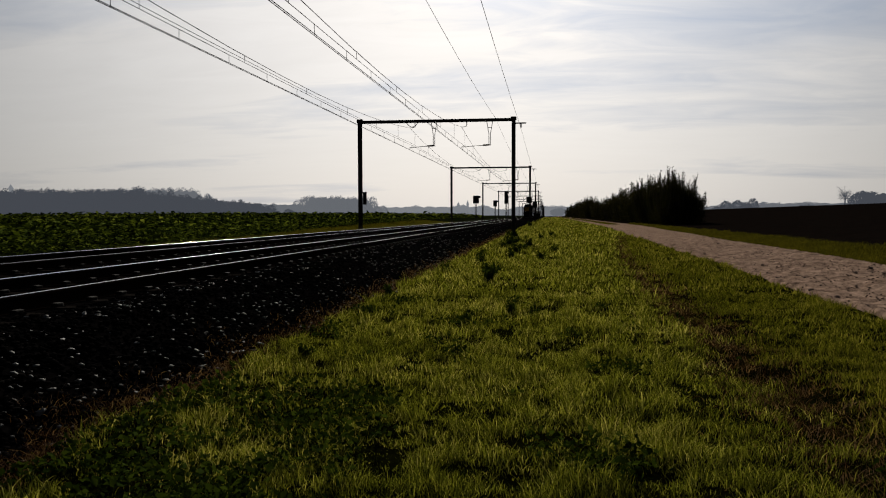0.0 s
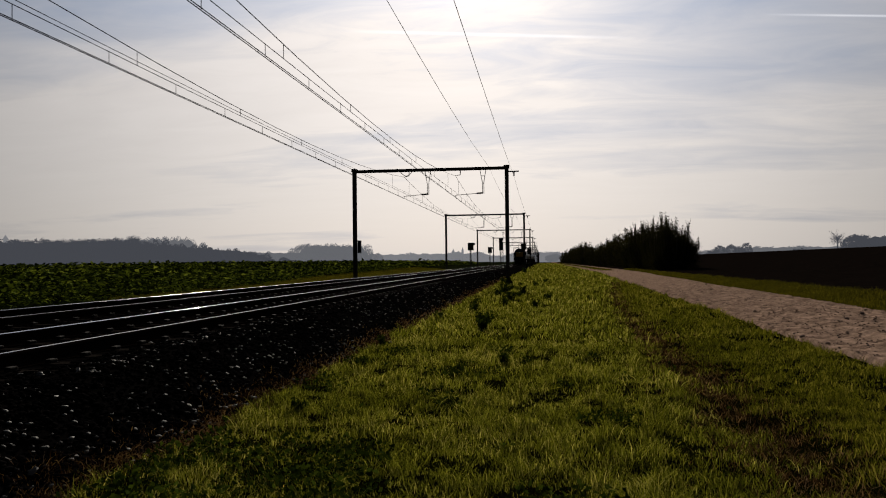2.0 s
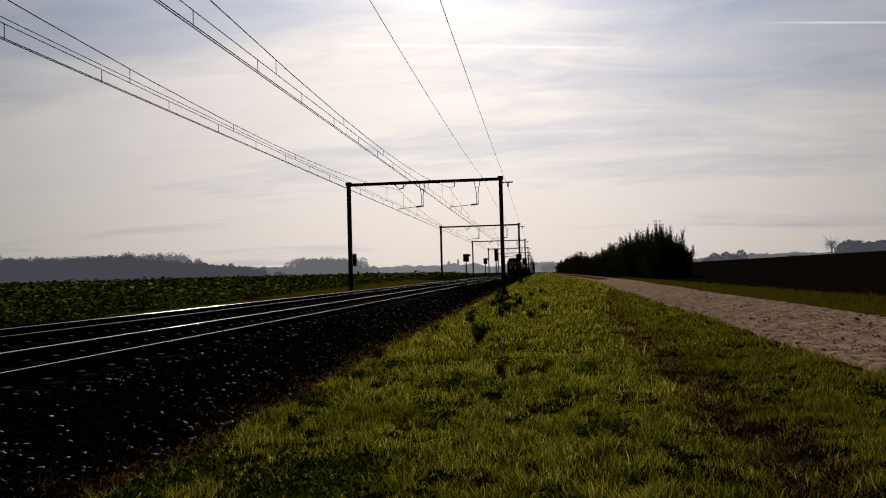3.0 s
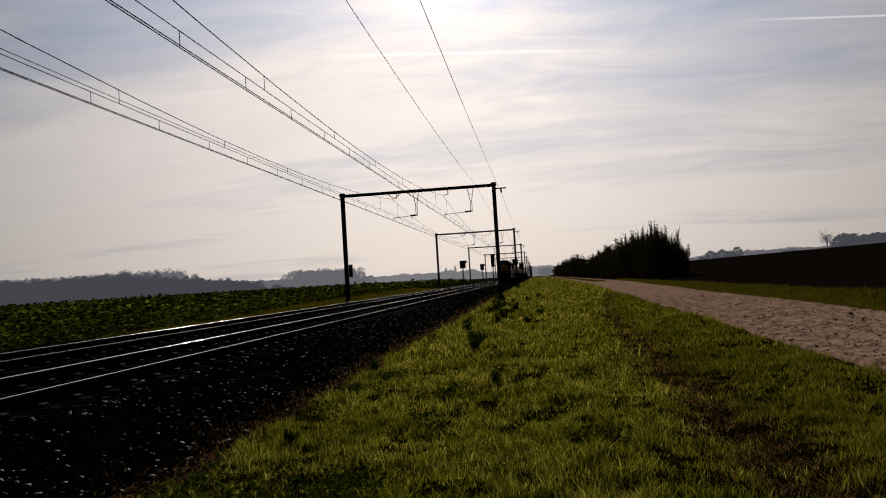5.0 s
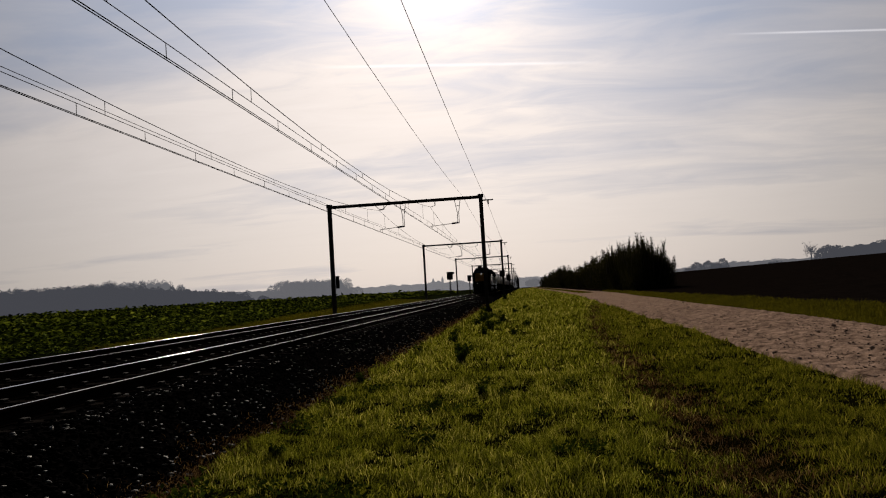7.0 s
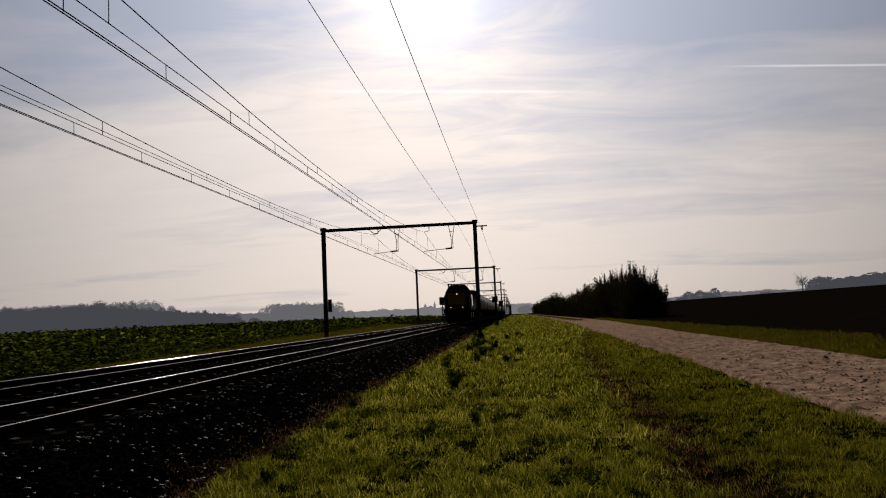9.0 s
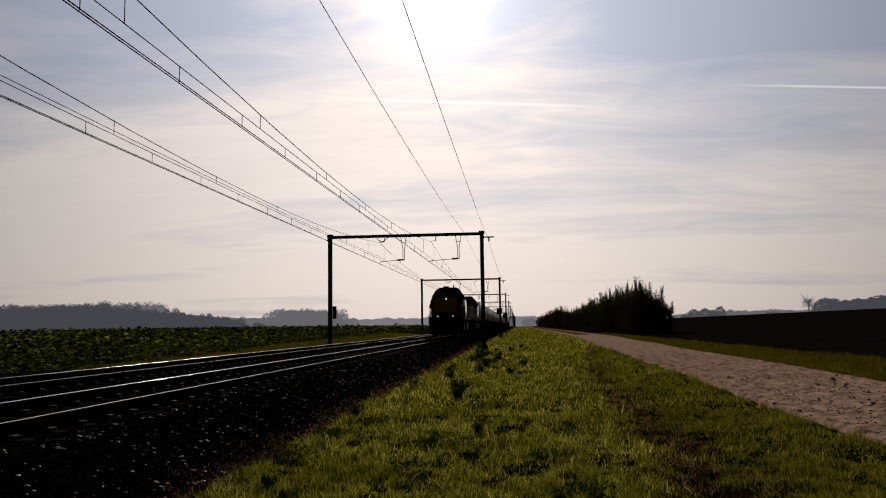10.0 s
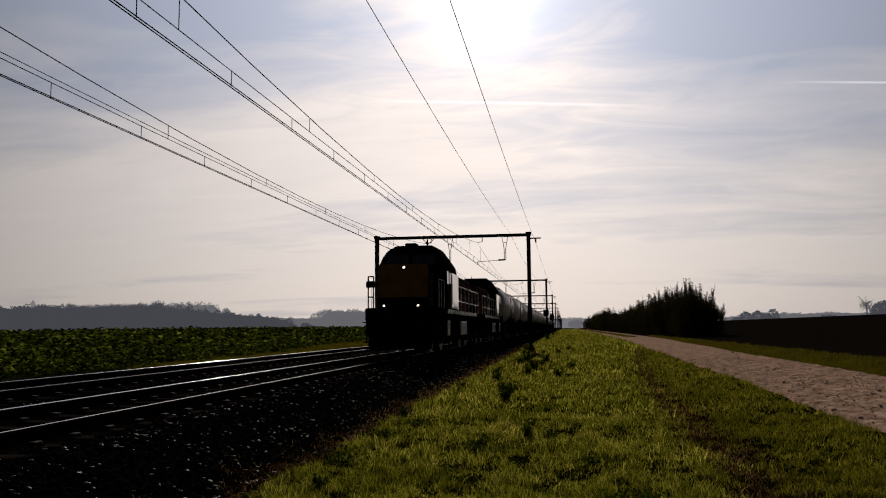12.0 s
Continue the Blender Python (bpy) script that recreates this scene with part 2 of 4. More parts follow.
# far track's heads: darker and rougher copy, to dim the sun's streak
DIMMED_RAIL_TOP = material("dimmed_rail", (0.22, 0.21, 0.20), (0.15, 0.14, 0.135), 3.0, 0.13, 1.0)
RAIL_RUST = material("rusty_rail", (0.008, 0.005, 0.004), (0.004, 0.003, 0.0025), 12.0, 0.95, 0.0, bump=0.3, spec=0.0)
CLIP_STEEL = material("rail_clip", (0.010, 0.008, 0.007), None, 12.0, 0.9, 0.0, spec=0.05)
MAST_STEEL = material("mast_steel", (0.022, 0.020, 0.019), (0.012, 0.010, 0.010), 5.0, 0.75, 0.0, bump=0.15, spec=0.12)
WIRE = material("wire", (0.015, 0.014, 0.014), None, 5.0, 0.9, 0.0, spec=0.0)
INSULATOR = material("insulator", (0.03, 0.015, 0.011), None, 20.0, 0.7, spec=0.1)
SIGNAL_BLACK = material("signal_black", (0.012, 0.012, 0.012), None, 9.0, 0.8, spec=0.1)


# ---- mesh helpers ----
def part(name, bm, mat, parent=None, label="", smooth=False):
    """Links a bmesh as one mesh object under a thing or a part."""
    me = bpy.data.meshes.new(name)
    bm.normal_update()
    bm.to_mesh(me)
    bm.free()
    me.materials.append(mat)
    if smooth:
        me.shade_smooth()
        me.set_sharp_from_angle(angle=radians(40))
    ob = new(name, me)
    ob.parent = parent
    return tagged(ob, label)


def thing(name, label, category, group="", kind="", at=(0, 0, 0)):
    ob = new(name)
    ob.location = at
    ob.empty_display_size = 0.2
    return tagged(ob, label, category, group, kind)


def box(bm, x0, x1, y0, y1, z0, z1, bevel=0.0):
    made = bmesh.ops.create_cube(bm, size=1.0)["verts"]
    for v in made:
        v.co = (x0 + (v.co.x + 0.5) * (x1 - x0), y0 + (v.co.y + 0.5) * (y1 - y0), z0 + (v.co.z + 0.5) * (z1 - z0))
    if bevel:
        edges = {e for v in made for e in v.link_edges}
        bmesh.ops.bevel(bm, geom=list(edges), offset=bevel, segments=2, affect="EDGES", profile=0.5)
    return bm


def rod(bm, a, b, r, sides=8, r2=None):
    a, b = Vector(a), Vector(b)
    m = Matrix.Translation((a + b) / 2) @ (b - a).to_track_quat("Z", "Y").to_matrix().to_4x4()
    bmesh.ops.create_cone(bm, cap_ends=True, segments=sides, radius1=r, radius2=r if r2 is None else r2, depth=(b - a).length, matrix=m)
    return bm


def prism(bm, outline, x0, x1):
    """A closed outline of (y, z) pairs drawn out along x."""
    left = [bm.verts.new((x0, y, z)) for y, z in outline]
    right = [bm.verts.new((x1, y, z)) for y, z in outline]
    bm.faces.new(left)
    bm.faces.new(right[::-1])
    for i in range(len(outline)):
        j = (i + 1) % len(outline)
        bm.faces.new((left[j], left[i], right[i], right[j]))
    bmesh.ops.recalc_face_normals(bm, faces=bm.faces)
    return bm


def loft(bm, profiles, cap=True):
    """Skins closed profiles (lists of 3D points of one length)."""
    rings = [[bm.verts.new(p) for p in profile] for profile in profiles]
    for a, b in zip(rings, rings[1:]):
        for i in range(len(a)):
            j = (i + 1) % len(a)
            bm.faces.new((a[i], a[j], b[j], b[i]))
    if cap:
        bm.faces.new(rings[0][::-1])
        bm.faces.new(rings[-1])
    bmesh.ops.recalc_face_normals(bm, faces=bm.faces)
    return bm


def fast_mesh(name, verts, tris, mat, smooth=False):
    """A mesh object from arrays of vertices and triangles."""
    me = bpy.data.meshes.new(name)
    verts, tris = np.asarray(verts, np.float32), np.asarray(tris, np.int32)
    me.vertices.add(len(verts))
    me.vertices.foreach_set("co", verts.ravel())
    me.loops.add(tris.size)
    me.loops.foreach_set("vertex_index", tris.ravel())
    me.polygons.add(len(tris))
    me.polygons.foreach_set("loop_start", np.arange(0, tris.size, 3, dtype=np.int32))
    me.update(calc_edges=True)
    me.materials.append(mat)
    if smooth:
        me.shade_smooth()
    return new(name, me)


def smoothstep(a, b, x):
    t = np.clip((x - a) / (b - a), 0.0, 1.0)
    return t * t * (3 - 2 * t)


def waves(x, y, size, seed):
    """Cheap smooth unevenness between -1 and 1 from a few crossed sines."""
    r = np.random.RandomState(seed)
    total = 0.0
    for _ in range(5):
        a, k, p = r.uniform(0, 6.28), r.uniform(0.6, 1.6) * 6.28 / size, r.uniform(0, 6.28)
        total = total + np.sin((x * np.cos(a) + y * np.sin(a)) * k + p + 0.8 * np.sin((y * np.cos(a) - x * np.sin(a)) * k * 0.7 + p))
    return total / 5


# ---- the lie of the land ----
TRACKS = (-5.8, -9.4)        # centre lines
RAIL_Z = 0.75                # rail head
FOOT = -3.2                  # foot of the ballast towards the verge
MAST_RIGHT, MAST_LEFT = -2.25, -12.95
PORTALS = [52.8 + 52.2 * i for i in range(14)]


def land(x, y):
    x, y = np.asarray(x, float), np.asarray(y, float)
    far = smoothstep(60, 220, np.hypot(x, y))
    z = (0.05 * waves(x, y, 3.1, 1) + 0.045 * waves(x, y, 0.75, 2)) * (1 - far) * smoothstep(-3.3, -2.2, x) * smoothstep(5.0, 4.2, x - 0.026 * y)
    z = z + 0.25 * smoothstep(-11.0, -13.5, x) + 0.55 * smoothstep(-14, -130, x) + 0.95 * smoothstep(-14.5, -27, x) * smoothstep(55, 150, y) * smoothstep(-140, -60, x)
    z = z + 0.10 * smoothstep(10.5, 13.0, x) + 3.75 * smoothstep(13.5, 74, x)
    z = z - 0.07 * smoothstep(0.55, 0.1, np.abs(x - rut(y))) * (1 - far)
    return z


def rut(y):
    past = np.maximum(np.asarray(y, float) - 8.0, 0.0)
    return 2.05 + 0.012 * past + 0.0012 * past * past


def road_left(y):
    return 4.5 + 0.028 * np.minimum(y, 100.0) + 0.004 * np.maximum(y - 100.0, 0.0) + 0.08 * np.sin(y * 0.31)


def road_right(y):
    return 8.75 + 0.035 * np.minimum(y, 100.0) + 0.004 * np.maximum(y - 100.0, 0.0) + 0.1 * np.sin(y * 0.2 + 2)


def sheet(name, xs, ys, height, mat, keep=None):
    """A height field over the lines xs, ys."""
    gx, gy = np.meshgrid(xs, ys)
    gz = height(gx, gy)
    verts = np.stack([gx, gy, gz], -1).reshape(-1, 3)
    nx = len(xs)
    i, j = np.meshgrid(np.arange(nx - 1), np.arange(len(ys) - 1))
    a = (j * nx + i).ravel()
    if keep is not None:
        mid = (verts[a] + verts[a + nx + 1]) / 2
        a = a[keep(mid[:, 0], mid[:, 1])]
    tris = np.concatenate([np.stack([a, a + 1, a + nx + 1], -1), np.stack([a, a + nx + 1, a + nx], -1)])
    return fast_mesh(name, verts, tris, mat, smooth=True)


def build_ground():
    xs = np.unique(np.concatenate([-np.geomspace(16, 3000, 30), np.arange(-16, 16.01, 0.2), np.geomspace(16, 3000, 36)]))
    ys = np.unique(np.concatenate([-np.geomspace(20, 3000, 12), np.arange(-20, 2, 1.0), np.arange(2, 30, 0.2), np.geomspace(30, 4200, 110)]))
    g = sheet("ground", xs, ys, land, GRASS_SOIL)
    tagged(g, "grassy verge and flat farmland with worn soil", "ground", kind="structure")


def road_height(x, y):
    """The farm track's surface: a low crown, two worn lanes and small humps."""
    s = (x - road_left(y)) / (road_right(y) - road_left(y))
    fade = np.where(y < 60, 1.0, 0.3)
    rough = 0.022 * waves(x, y, 1.1, 7) + 0.026 * waves(x, y, 0.4, 8) + 0.022 * waves(x, y, 0.24, 6)
    lanes = -0.05 * (np.exp(-((s - 0.27) / 0.1) ** 2) + np.exp(-((s - 0.73) / 0.1) ** 2))
    return land(x, y) + 0.07 + fade * rough + lanes + 0.05 * np.sin(np.pi * s)


def build_road():
    """The farm track: crowned gravel with two worn wheel lanes."""
    ys = np.concatenate([np.arange(4, 40, 0.10), np.geomspace(40, 900, 150)])
    s = np.linspace(0, 1, 64)
    verts = []
    for y in ys:
        x = road_left(y) + (road_right(y) - road_left(y)) * s
        z = road_height(x, np.full_like(x, y))
        z[0] = z[-1] = land(x[[0]], y)[0] - 0.03
        verts.append(np.stack([x, np.full_like(x, y), z], -1))
    n = len(s)
    i, j = np.meshgrid(np.arange(n - 1), np.arange(len(ys) - 1))
    a = (j * n + i).ravel()
    tris = np.concatenate([np.stack([a, a + 1, a + n + 1], -1), np.stack([a, a + n + 1, a + n], -1)])
    ob = fast_mesh("road", np.concatenate(verts), tris, GRAVEL_ROAD, smooth=True)
    tagged(ob, "pale stony unpaved farm track with worn wheel lanes", "road", kind="structure")


def build_clods():
    """Stones and clods on the farm track."""
    rs = np.random.RandomState(77)
    count = 2600
    y = 8 * (70 / 8) ** rs.uniform(0, 1, count)
    x = road_left(y) + (road_right(y) - road_left(y)) * rs.uniform(0.01, 0.99, count)
    size = rs.uniform(0.010, 0.032, count) * (1 + (rs.uniform(0, 1, count) > 0.99) * 1.6)
    z = road_height(x, y) + 0.2 * size
    bm = bmesh.new()
    bmesh.ops.create_icosphere(bm, subdivisions=1, radius=1.0)
    shape = np.array([v.co for v in bm.verts]) * (1, 1, 0.6)
    faces = np.array([[v.index for v in f.verts] for f in bm.faces])
    bm.free()
    v = shape[None] * rs.uniform(0.7, 1.2, (count, len(shape), 1)) * size[:, None, None] + np.stack([x, y, z], -1)[:, None]
    f = faces[None] + (np.arange(count) * len(shape))[:, None, None]
    ob = fast_mesh("clods", v.reshape(-1, 3), f.reshape(-1, 3), CLOD)
    tagged(ob, "loose stones and clods on the farm track", "stones", kind="stuff")


def build_fields():
    xs = np.concatenate([np.arange(12.9, 40, 0.35), np.geomspace(40, 700, 40)])
    ys = np.concatenate([np.arange(8, 60, 0.6), np.geomspace(60, 900, 60)])
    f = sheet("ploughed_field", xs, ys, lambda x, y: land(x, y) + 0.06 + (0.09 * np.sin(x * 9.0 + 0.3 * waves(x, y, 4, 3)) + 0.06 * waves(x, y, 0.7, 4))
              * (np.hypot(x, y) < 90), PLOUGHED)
    tagged(f, "bare dark ploughed field rising to a low ridge", "field", kind="structure")
    xs = -np.concatenate([np.arange(14.0, 40, 0.5), np.geomspace(40, 400, 40)])[::-1]
    ys = np.concatenate([np.arange(-10, 60, 1.0), np.geomspace(60, 700, 60)])
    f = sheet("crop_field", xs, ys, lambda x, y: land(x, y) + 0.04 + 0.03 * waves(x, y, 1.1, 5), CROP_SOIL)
    tagged(f, "soil under a green root crop beside the railway", "field", kind="structure")


# ---- the railway ----
def build_ballast():
    """The bed that carries both tracks, with a steep shoulder on each side."""
    profile = [(FOOT + 0.15, -0.06), (FOOT - 0.15, 0.05), (-4.2, 0.53), (-4.45, 0.575), (-7.6, 0.565), (-10.8, 0.575), (-11.2, 0.52), (-12.4, 0.18), (-12.7, 0.10)]
    px = np.array([p[0] for p in profile])
    pz = np.array([p[1] for p in profile])
    xs = np.linspace(px[0], px[-1], 70)[::-1]
    ys = np.concatenate([np.arange(-30, 40, 0.25), np.geomspace(40, 3000, 90)])
    def height(x, y):
        return np.interp(-x, -px, pz) + 0.025 * waves(x, y, 0.5, 11) * (np.abs(y) < 60)
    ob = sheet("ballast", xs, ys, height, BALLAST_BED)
    tagged(ob, "stone ballast bank under a double track, its shade in the dark colour", "ballast", kind="structure")
    return ob, height


def stone_mesh(r):
    bm = bmesh.new()
    bmesh.ops.create_icosphere(bm, subdivisions=1, radius=0.5)
    for v in bm.verts:
        v.co *= r.uniform(0.7, 1.15)
        v.co.x *= 1.75
        v.co.z *= 0.62
    me = bpy.data.meshes.new("stone")
    bm.to_mesh(me)
    bm.free()
    me.materials.append(STONE)
    return me


def build_stones(bed, height):
    r = random.Random(5)
    rs = np.random.RandomState(5)
    kinds = [stone_mesh(r) for _ in range(7)]
    shapes = [np.array([v.co for v in me.vertices]) for me in kinds]
    faces = [np.array([p.vertices for p in me.polygons]) for me in kinds]
    # singly, on the shoulder nearest to the verge
    for _ in range(300):
        x, y = r.uniform(-4.6, FOOT + 0.1), 4.2 + 4.6 * r.random() ** 1.2
        ob = new("stone", r.choice(kinds))
        ob.parent = bed
        size = r.choice((0.03, 0.038, 0.046, 0.06))
        z = float(height(np.array(x), np.array(y)))
        ob.matrix_basis = pose(x, y, z + size * 0.22, r.uniform(-40, 40), r.uniform(-40, 40), r.uniform(0, 360)) @ Matrix.Scale(size, 4)
    # the rest, joined
    zones = [(-4.7, FOOT + 0.12, 3.0, 14, 9000), (-4.7, FOOT + 0.12, 14, 34, 7000), (-4.7, FOOT + 0.1, 34, 80, 3000),
             (-11.2, -4.7, 4.0, 22, 5000), (-11.2, -4.7, 22, 70, 2500), (FOOT - 0.1, FOOT + 0.35, 4, 40, 700)]
    vs, fs, base = [], [], 0
    for x0, x1, y0, y1, count in zones:
        x, y = rs.uniform(x0, x1, count), rs.uniform(y0, y1, count)
        size = rs.uniform(0.025, 0.055, count) * (1 + 0.25 * (y0 > 30))
        z = np.maximum(height(x, y), land(x, y)) + size * 0.2
        for k in range(len(kinds)):
            pick = np.arange(k, count, len(kinds))
            a = rs.uniform(0, 6.28, (len(pick), 3))
            ca, sa = np.cos(a[:, 0]), np.sin(a[:, 0])
            cb, sb = np.cos(a[:, 1] * 0.2 - 0.6), np.sin(a[:, 1] * 0.2 - 0.6)
            p = shapes[k][None] * size[pick, None, None]
            px, py, pz = p[..., 0], p[..., 1] * cb[:, None] - p[..., 2] * sb[:, None], p[..., 1] * sb[:, None] + p[..., 2] * cb[:, None]
            q = np.stack([px * ca[:, None] - py * sa[:, None] + x[pick, None], px * sa[:, None] + py * ca[:, None] + y[pick, None],
                          pz + z[pick, None]], -1)
            vs.append(q.reshape(-1, 3))
            m = len(shapes[k])
            fs.append((faces[k][None] + (base + np.arange(len(pick)) * m)[:, None, None]).reshape(-1, 3))
            base += len(pick) * m
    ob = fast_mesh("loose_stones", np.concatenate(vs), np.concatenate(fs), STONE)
    ob.parent = bed
    tagged(ob, "loose broken ballast stones", kind="stuff")


def build_track(x, label):
    """Rails, sleepers and clips of one track."""
    track = thing("railway_track", label, "railway track", "double track", at=(x, 0, 0))
    y0, y1 = -30.0, 1500.0
    for side in (-1, 1):
        c = side * 0.7525
        d = -side                                # towards the other rail: the worn gauge corner
        head = [(-0.020 * d, -0.002), (-0.010 * d, 0.0), (0.012 * d, 0.0), (0.020 * d, -0.002), (0.023 * d, -0.0035), (0.0255 * d, -0.006),
                (0.018 * d, -0.012), (-0.018 * d, -0.010)]
        foot = [(-0.035, -0.018), (-0.029, -0.006), (-0.018, -0.001), (0.018, -0.001), (0.029, -0.006), (0.035, -0.018), (0.034, -0.036), (0.012, -0.052), (0.010, -0.135), (0.072, -0.155), (0.072, -0.166), (-0.072, -0.166),
                (-0.072, -0.155), (-0.010, -0.135), (-0.012, -0.052), (-0.034, -0.036)]
        bm = bmesh.new()
        loft(bm, [[(c + a, y, RAIL_Z - 0.005 + b) for a, b in foot] for y in (y0, y1)])
        rail = part("rail", bm, RAIL_RUST, track, "rusty rail web and foot")
        bm = bmesh.new()
        loft(bm, [[(c + a, y, RAIL_Z + b) for a, b in head] for y in (y0, y1)])
        part("rail_head", bm, RAIL_TOP if x == TRACKS[0] else DIMMED_RAIL_TOP, rail, "polished running surface", smooth=True)
    bm = bmesh.new()
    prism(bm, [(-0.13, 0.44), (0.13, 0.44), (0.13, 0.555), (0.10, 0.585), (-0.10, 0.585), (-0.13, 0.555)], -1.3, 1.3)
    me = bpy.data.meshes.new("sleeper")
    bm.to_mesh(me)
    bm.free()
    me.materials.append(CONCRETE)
    bm = bmesh.new()
    box(bm, -0.035, 0.035, -0.06, 0.06, 0.575, 0.625, 0.012)
    clips = bpy.data.meshes.new("rail_clip")
    bm.to_mesh(clips)
    bm.free()
    clips.materials.append(CLIP_STEEL)
    for i in range(230):
        y = 3.0 + 0.6 * i
        ob = new("sleeper", me)
        ob.parent, ob.location = track, (0, y, 0)
        for k in (-0.8675, -0.6375, 0.6375, 0.8675) if i < 60 else ():
            c = new("rail_clip", clips)
            c.parent, c.location = ob, (k, 0, 0)
    bm = bmesh.new()
    for i in range(460):
        y = 141.0 + 0.6 * i
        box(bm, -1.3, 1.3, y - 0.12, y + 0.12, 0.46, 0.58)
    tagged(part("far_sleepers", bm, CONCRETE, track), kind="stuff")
    return track


build_ground()
build_road()
build_clods()
build_fields()
BED, BED_HEIGHT = build_ballast()
for centre, text in zip(TRACKS, ("polished steel rails on concrete sleepers, nearer the verge", "polished steel rails on concrete sleepers, nearer the crop field")):
    build_track(centre, text)


# ---- overhead line ----
def build_portal(y, boxes):
    """Two steel masts, a cross beam and, for each track, a drop bracket with its steady arm."""
    p = thing("catenary_portal", "dark steel portal over two tracks carrying overhead wires", "catenary portal", "portals along the line", at=(0, y, 0))
    top = 8.1
    for x, low in ((MAST_RIGHT, -0.05), (MAST_LEFT, 0.05)):
        bm = bmesh.new()
        for s in (-1, 1):                       # a broad-flanged beam
            box(bm, x - 0.13, x + 0.13, s * 0.12 - 0.012, s * 0.12 + 0.012, low + 0.3, top)
        box(bm, x - 0.012, x + 0.012, -0.12, 0.12, low + 0.3, top)
        mast = part("mast", bm, MAST_STEEL, p)
        bm = box(bmesh.new(), x - 0.3, x + 0.3, -0.3, 0.3, low - 0.25, low + 0.32, 0.04)
        part("mast_footing", bm, CONCRETE, mast, "concrete footing")
        bm = box(bmesh.new(), x - 0.19, x + 0.19, -0.17, 0.17, top - 0.13, top + 0.10, 0.02)
        part("mast_cap", bm, MAST_STEEL, mast)
    bm = bmesh.new()
    for s in (-1, 1):
        box(bm, MAST_LEFT, MAST_RIGHT, -0.012 + s * 0.09, 0.012 + s * 0.09, 7.91, 8.11)
    box(bm, MAST_LEFT, MAST_RIGHT, -0.09, 0.09, 8.0, 8.02)
    beam = part("cross_beam", bm, MAST_STEEL, p)
    bm = bmesh.new()
    box(bm, MAST_RIGHT, MAST_RIGHT + 0.85, -0.05, 0.05, 7.72, 7.80)
    outer = part("outrigger", bm, MAST_STEEL, p)
    bm = bmesh.new()
    rod(bm, (MAST_RIGHT + 0.5, 0, 7.72), (MAST_RIGHT + 0.5, 0, 7.45), 0.05)
    part("insulator", bm, INSULATOR, outer)
    for c, base in ((TRACKS[0], -3.88), (TRACKS[1], -7.72)):
        bm = bmesh.new()
        for s in (-1, 1):
            rod(bm, (base + s * 0.20, 0, 7.92), (base + s * 0.05, 0, 7.05), 0.022)
            rod(bm, (base + s * 0.05, 0, 7.05), (base + s * 0.05, 0, 6.28), 0.022)
        rod(bm, (base - 0.13, 0, 7.5), (base + 0.13, 0, 7.5), 0.02)
        bracket = part("drop_bracket", bm, MAST_STEEL, beam)
        bm = rod(bmesh.new(), (base - 0.45, 0, 6.30), (base, 0, 6.33), 0.06, 10)
        part("insulator", bm, INSULATOR, p)
        bm = rod(bmesh.new(), (base - 0.4, 0, 6.30), (c - 0.05, 0, 6.20), 0.02)
        rod(bm, (c, 0, 6.20), (c, 0, 6.06), 0.012)
        part("steady_arm", bm, MAST_STEEL, p)
        bm = rod(bmesh.new(), (c + 0.35, 0, 7.92), (c + 0.35, 0, 7.62), 0.03)
        rod(bm, (c + 0.35, 0, 7.62), (c, 0, 7.55), 0.02)
        part("messenger_hanger", bm, MAST_STEEL, beam)
    bm = bmesh.new()                             # the slack jumper cable under the beam
    pts = [(-9.65 + 0.09 * i, 0, 7.9 - 0.28 * math.sin(math.pi * i / 9)) for i in range(10)]
    for a, b in zip(pts, pts[1:]):
        rod(bm, a, b, 0.025, 6)
    part("jumper_cable", bm, WIRE, beam)
    for x0, z0, w, h in boxes:
        bm = box(bmesh.new(), x0 - w / 2, x0 + w / 2, -0.42, -0.14, z0, z0 + h, 0.03)
        b = part("equipment_box", bm, SIGNAL_BLACK, p, "black signal cabinet on the mast")
        bm = box(bmesh.new(), x0 - w * 0.62, x0 + w * 0.62, -0.62, -0.14, z0 + h, z0 + h + 0.05)
        part("hood", bm, SIGNAL_BLACK, b)
    return p


def strand(bm, pts, r, sides=5):
    """A thin round wire through the points, all running along y."""
    ring = [(math.cos(i * 2 * math.pi / sides) * r, math.sin(i * 2 * math.pi / sides) * r) for i in range(sides)]
    loft(bm, [[(x + a, y, z + b) for a, b in ring] for x, y, z in pts])


def sag(y, high, low):
    """Height of a wire hung from portal to portal."""
    f = ((y - 0.6) / 52.2) % 1.0
    return low + (high - low) * (2 * f - 1) ** 2


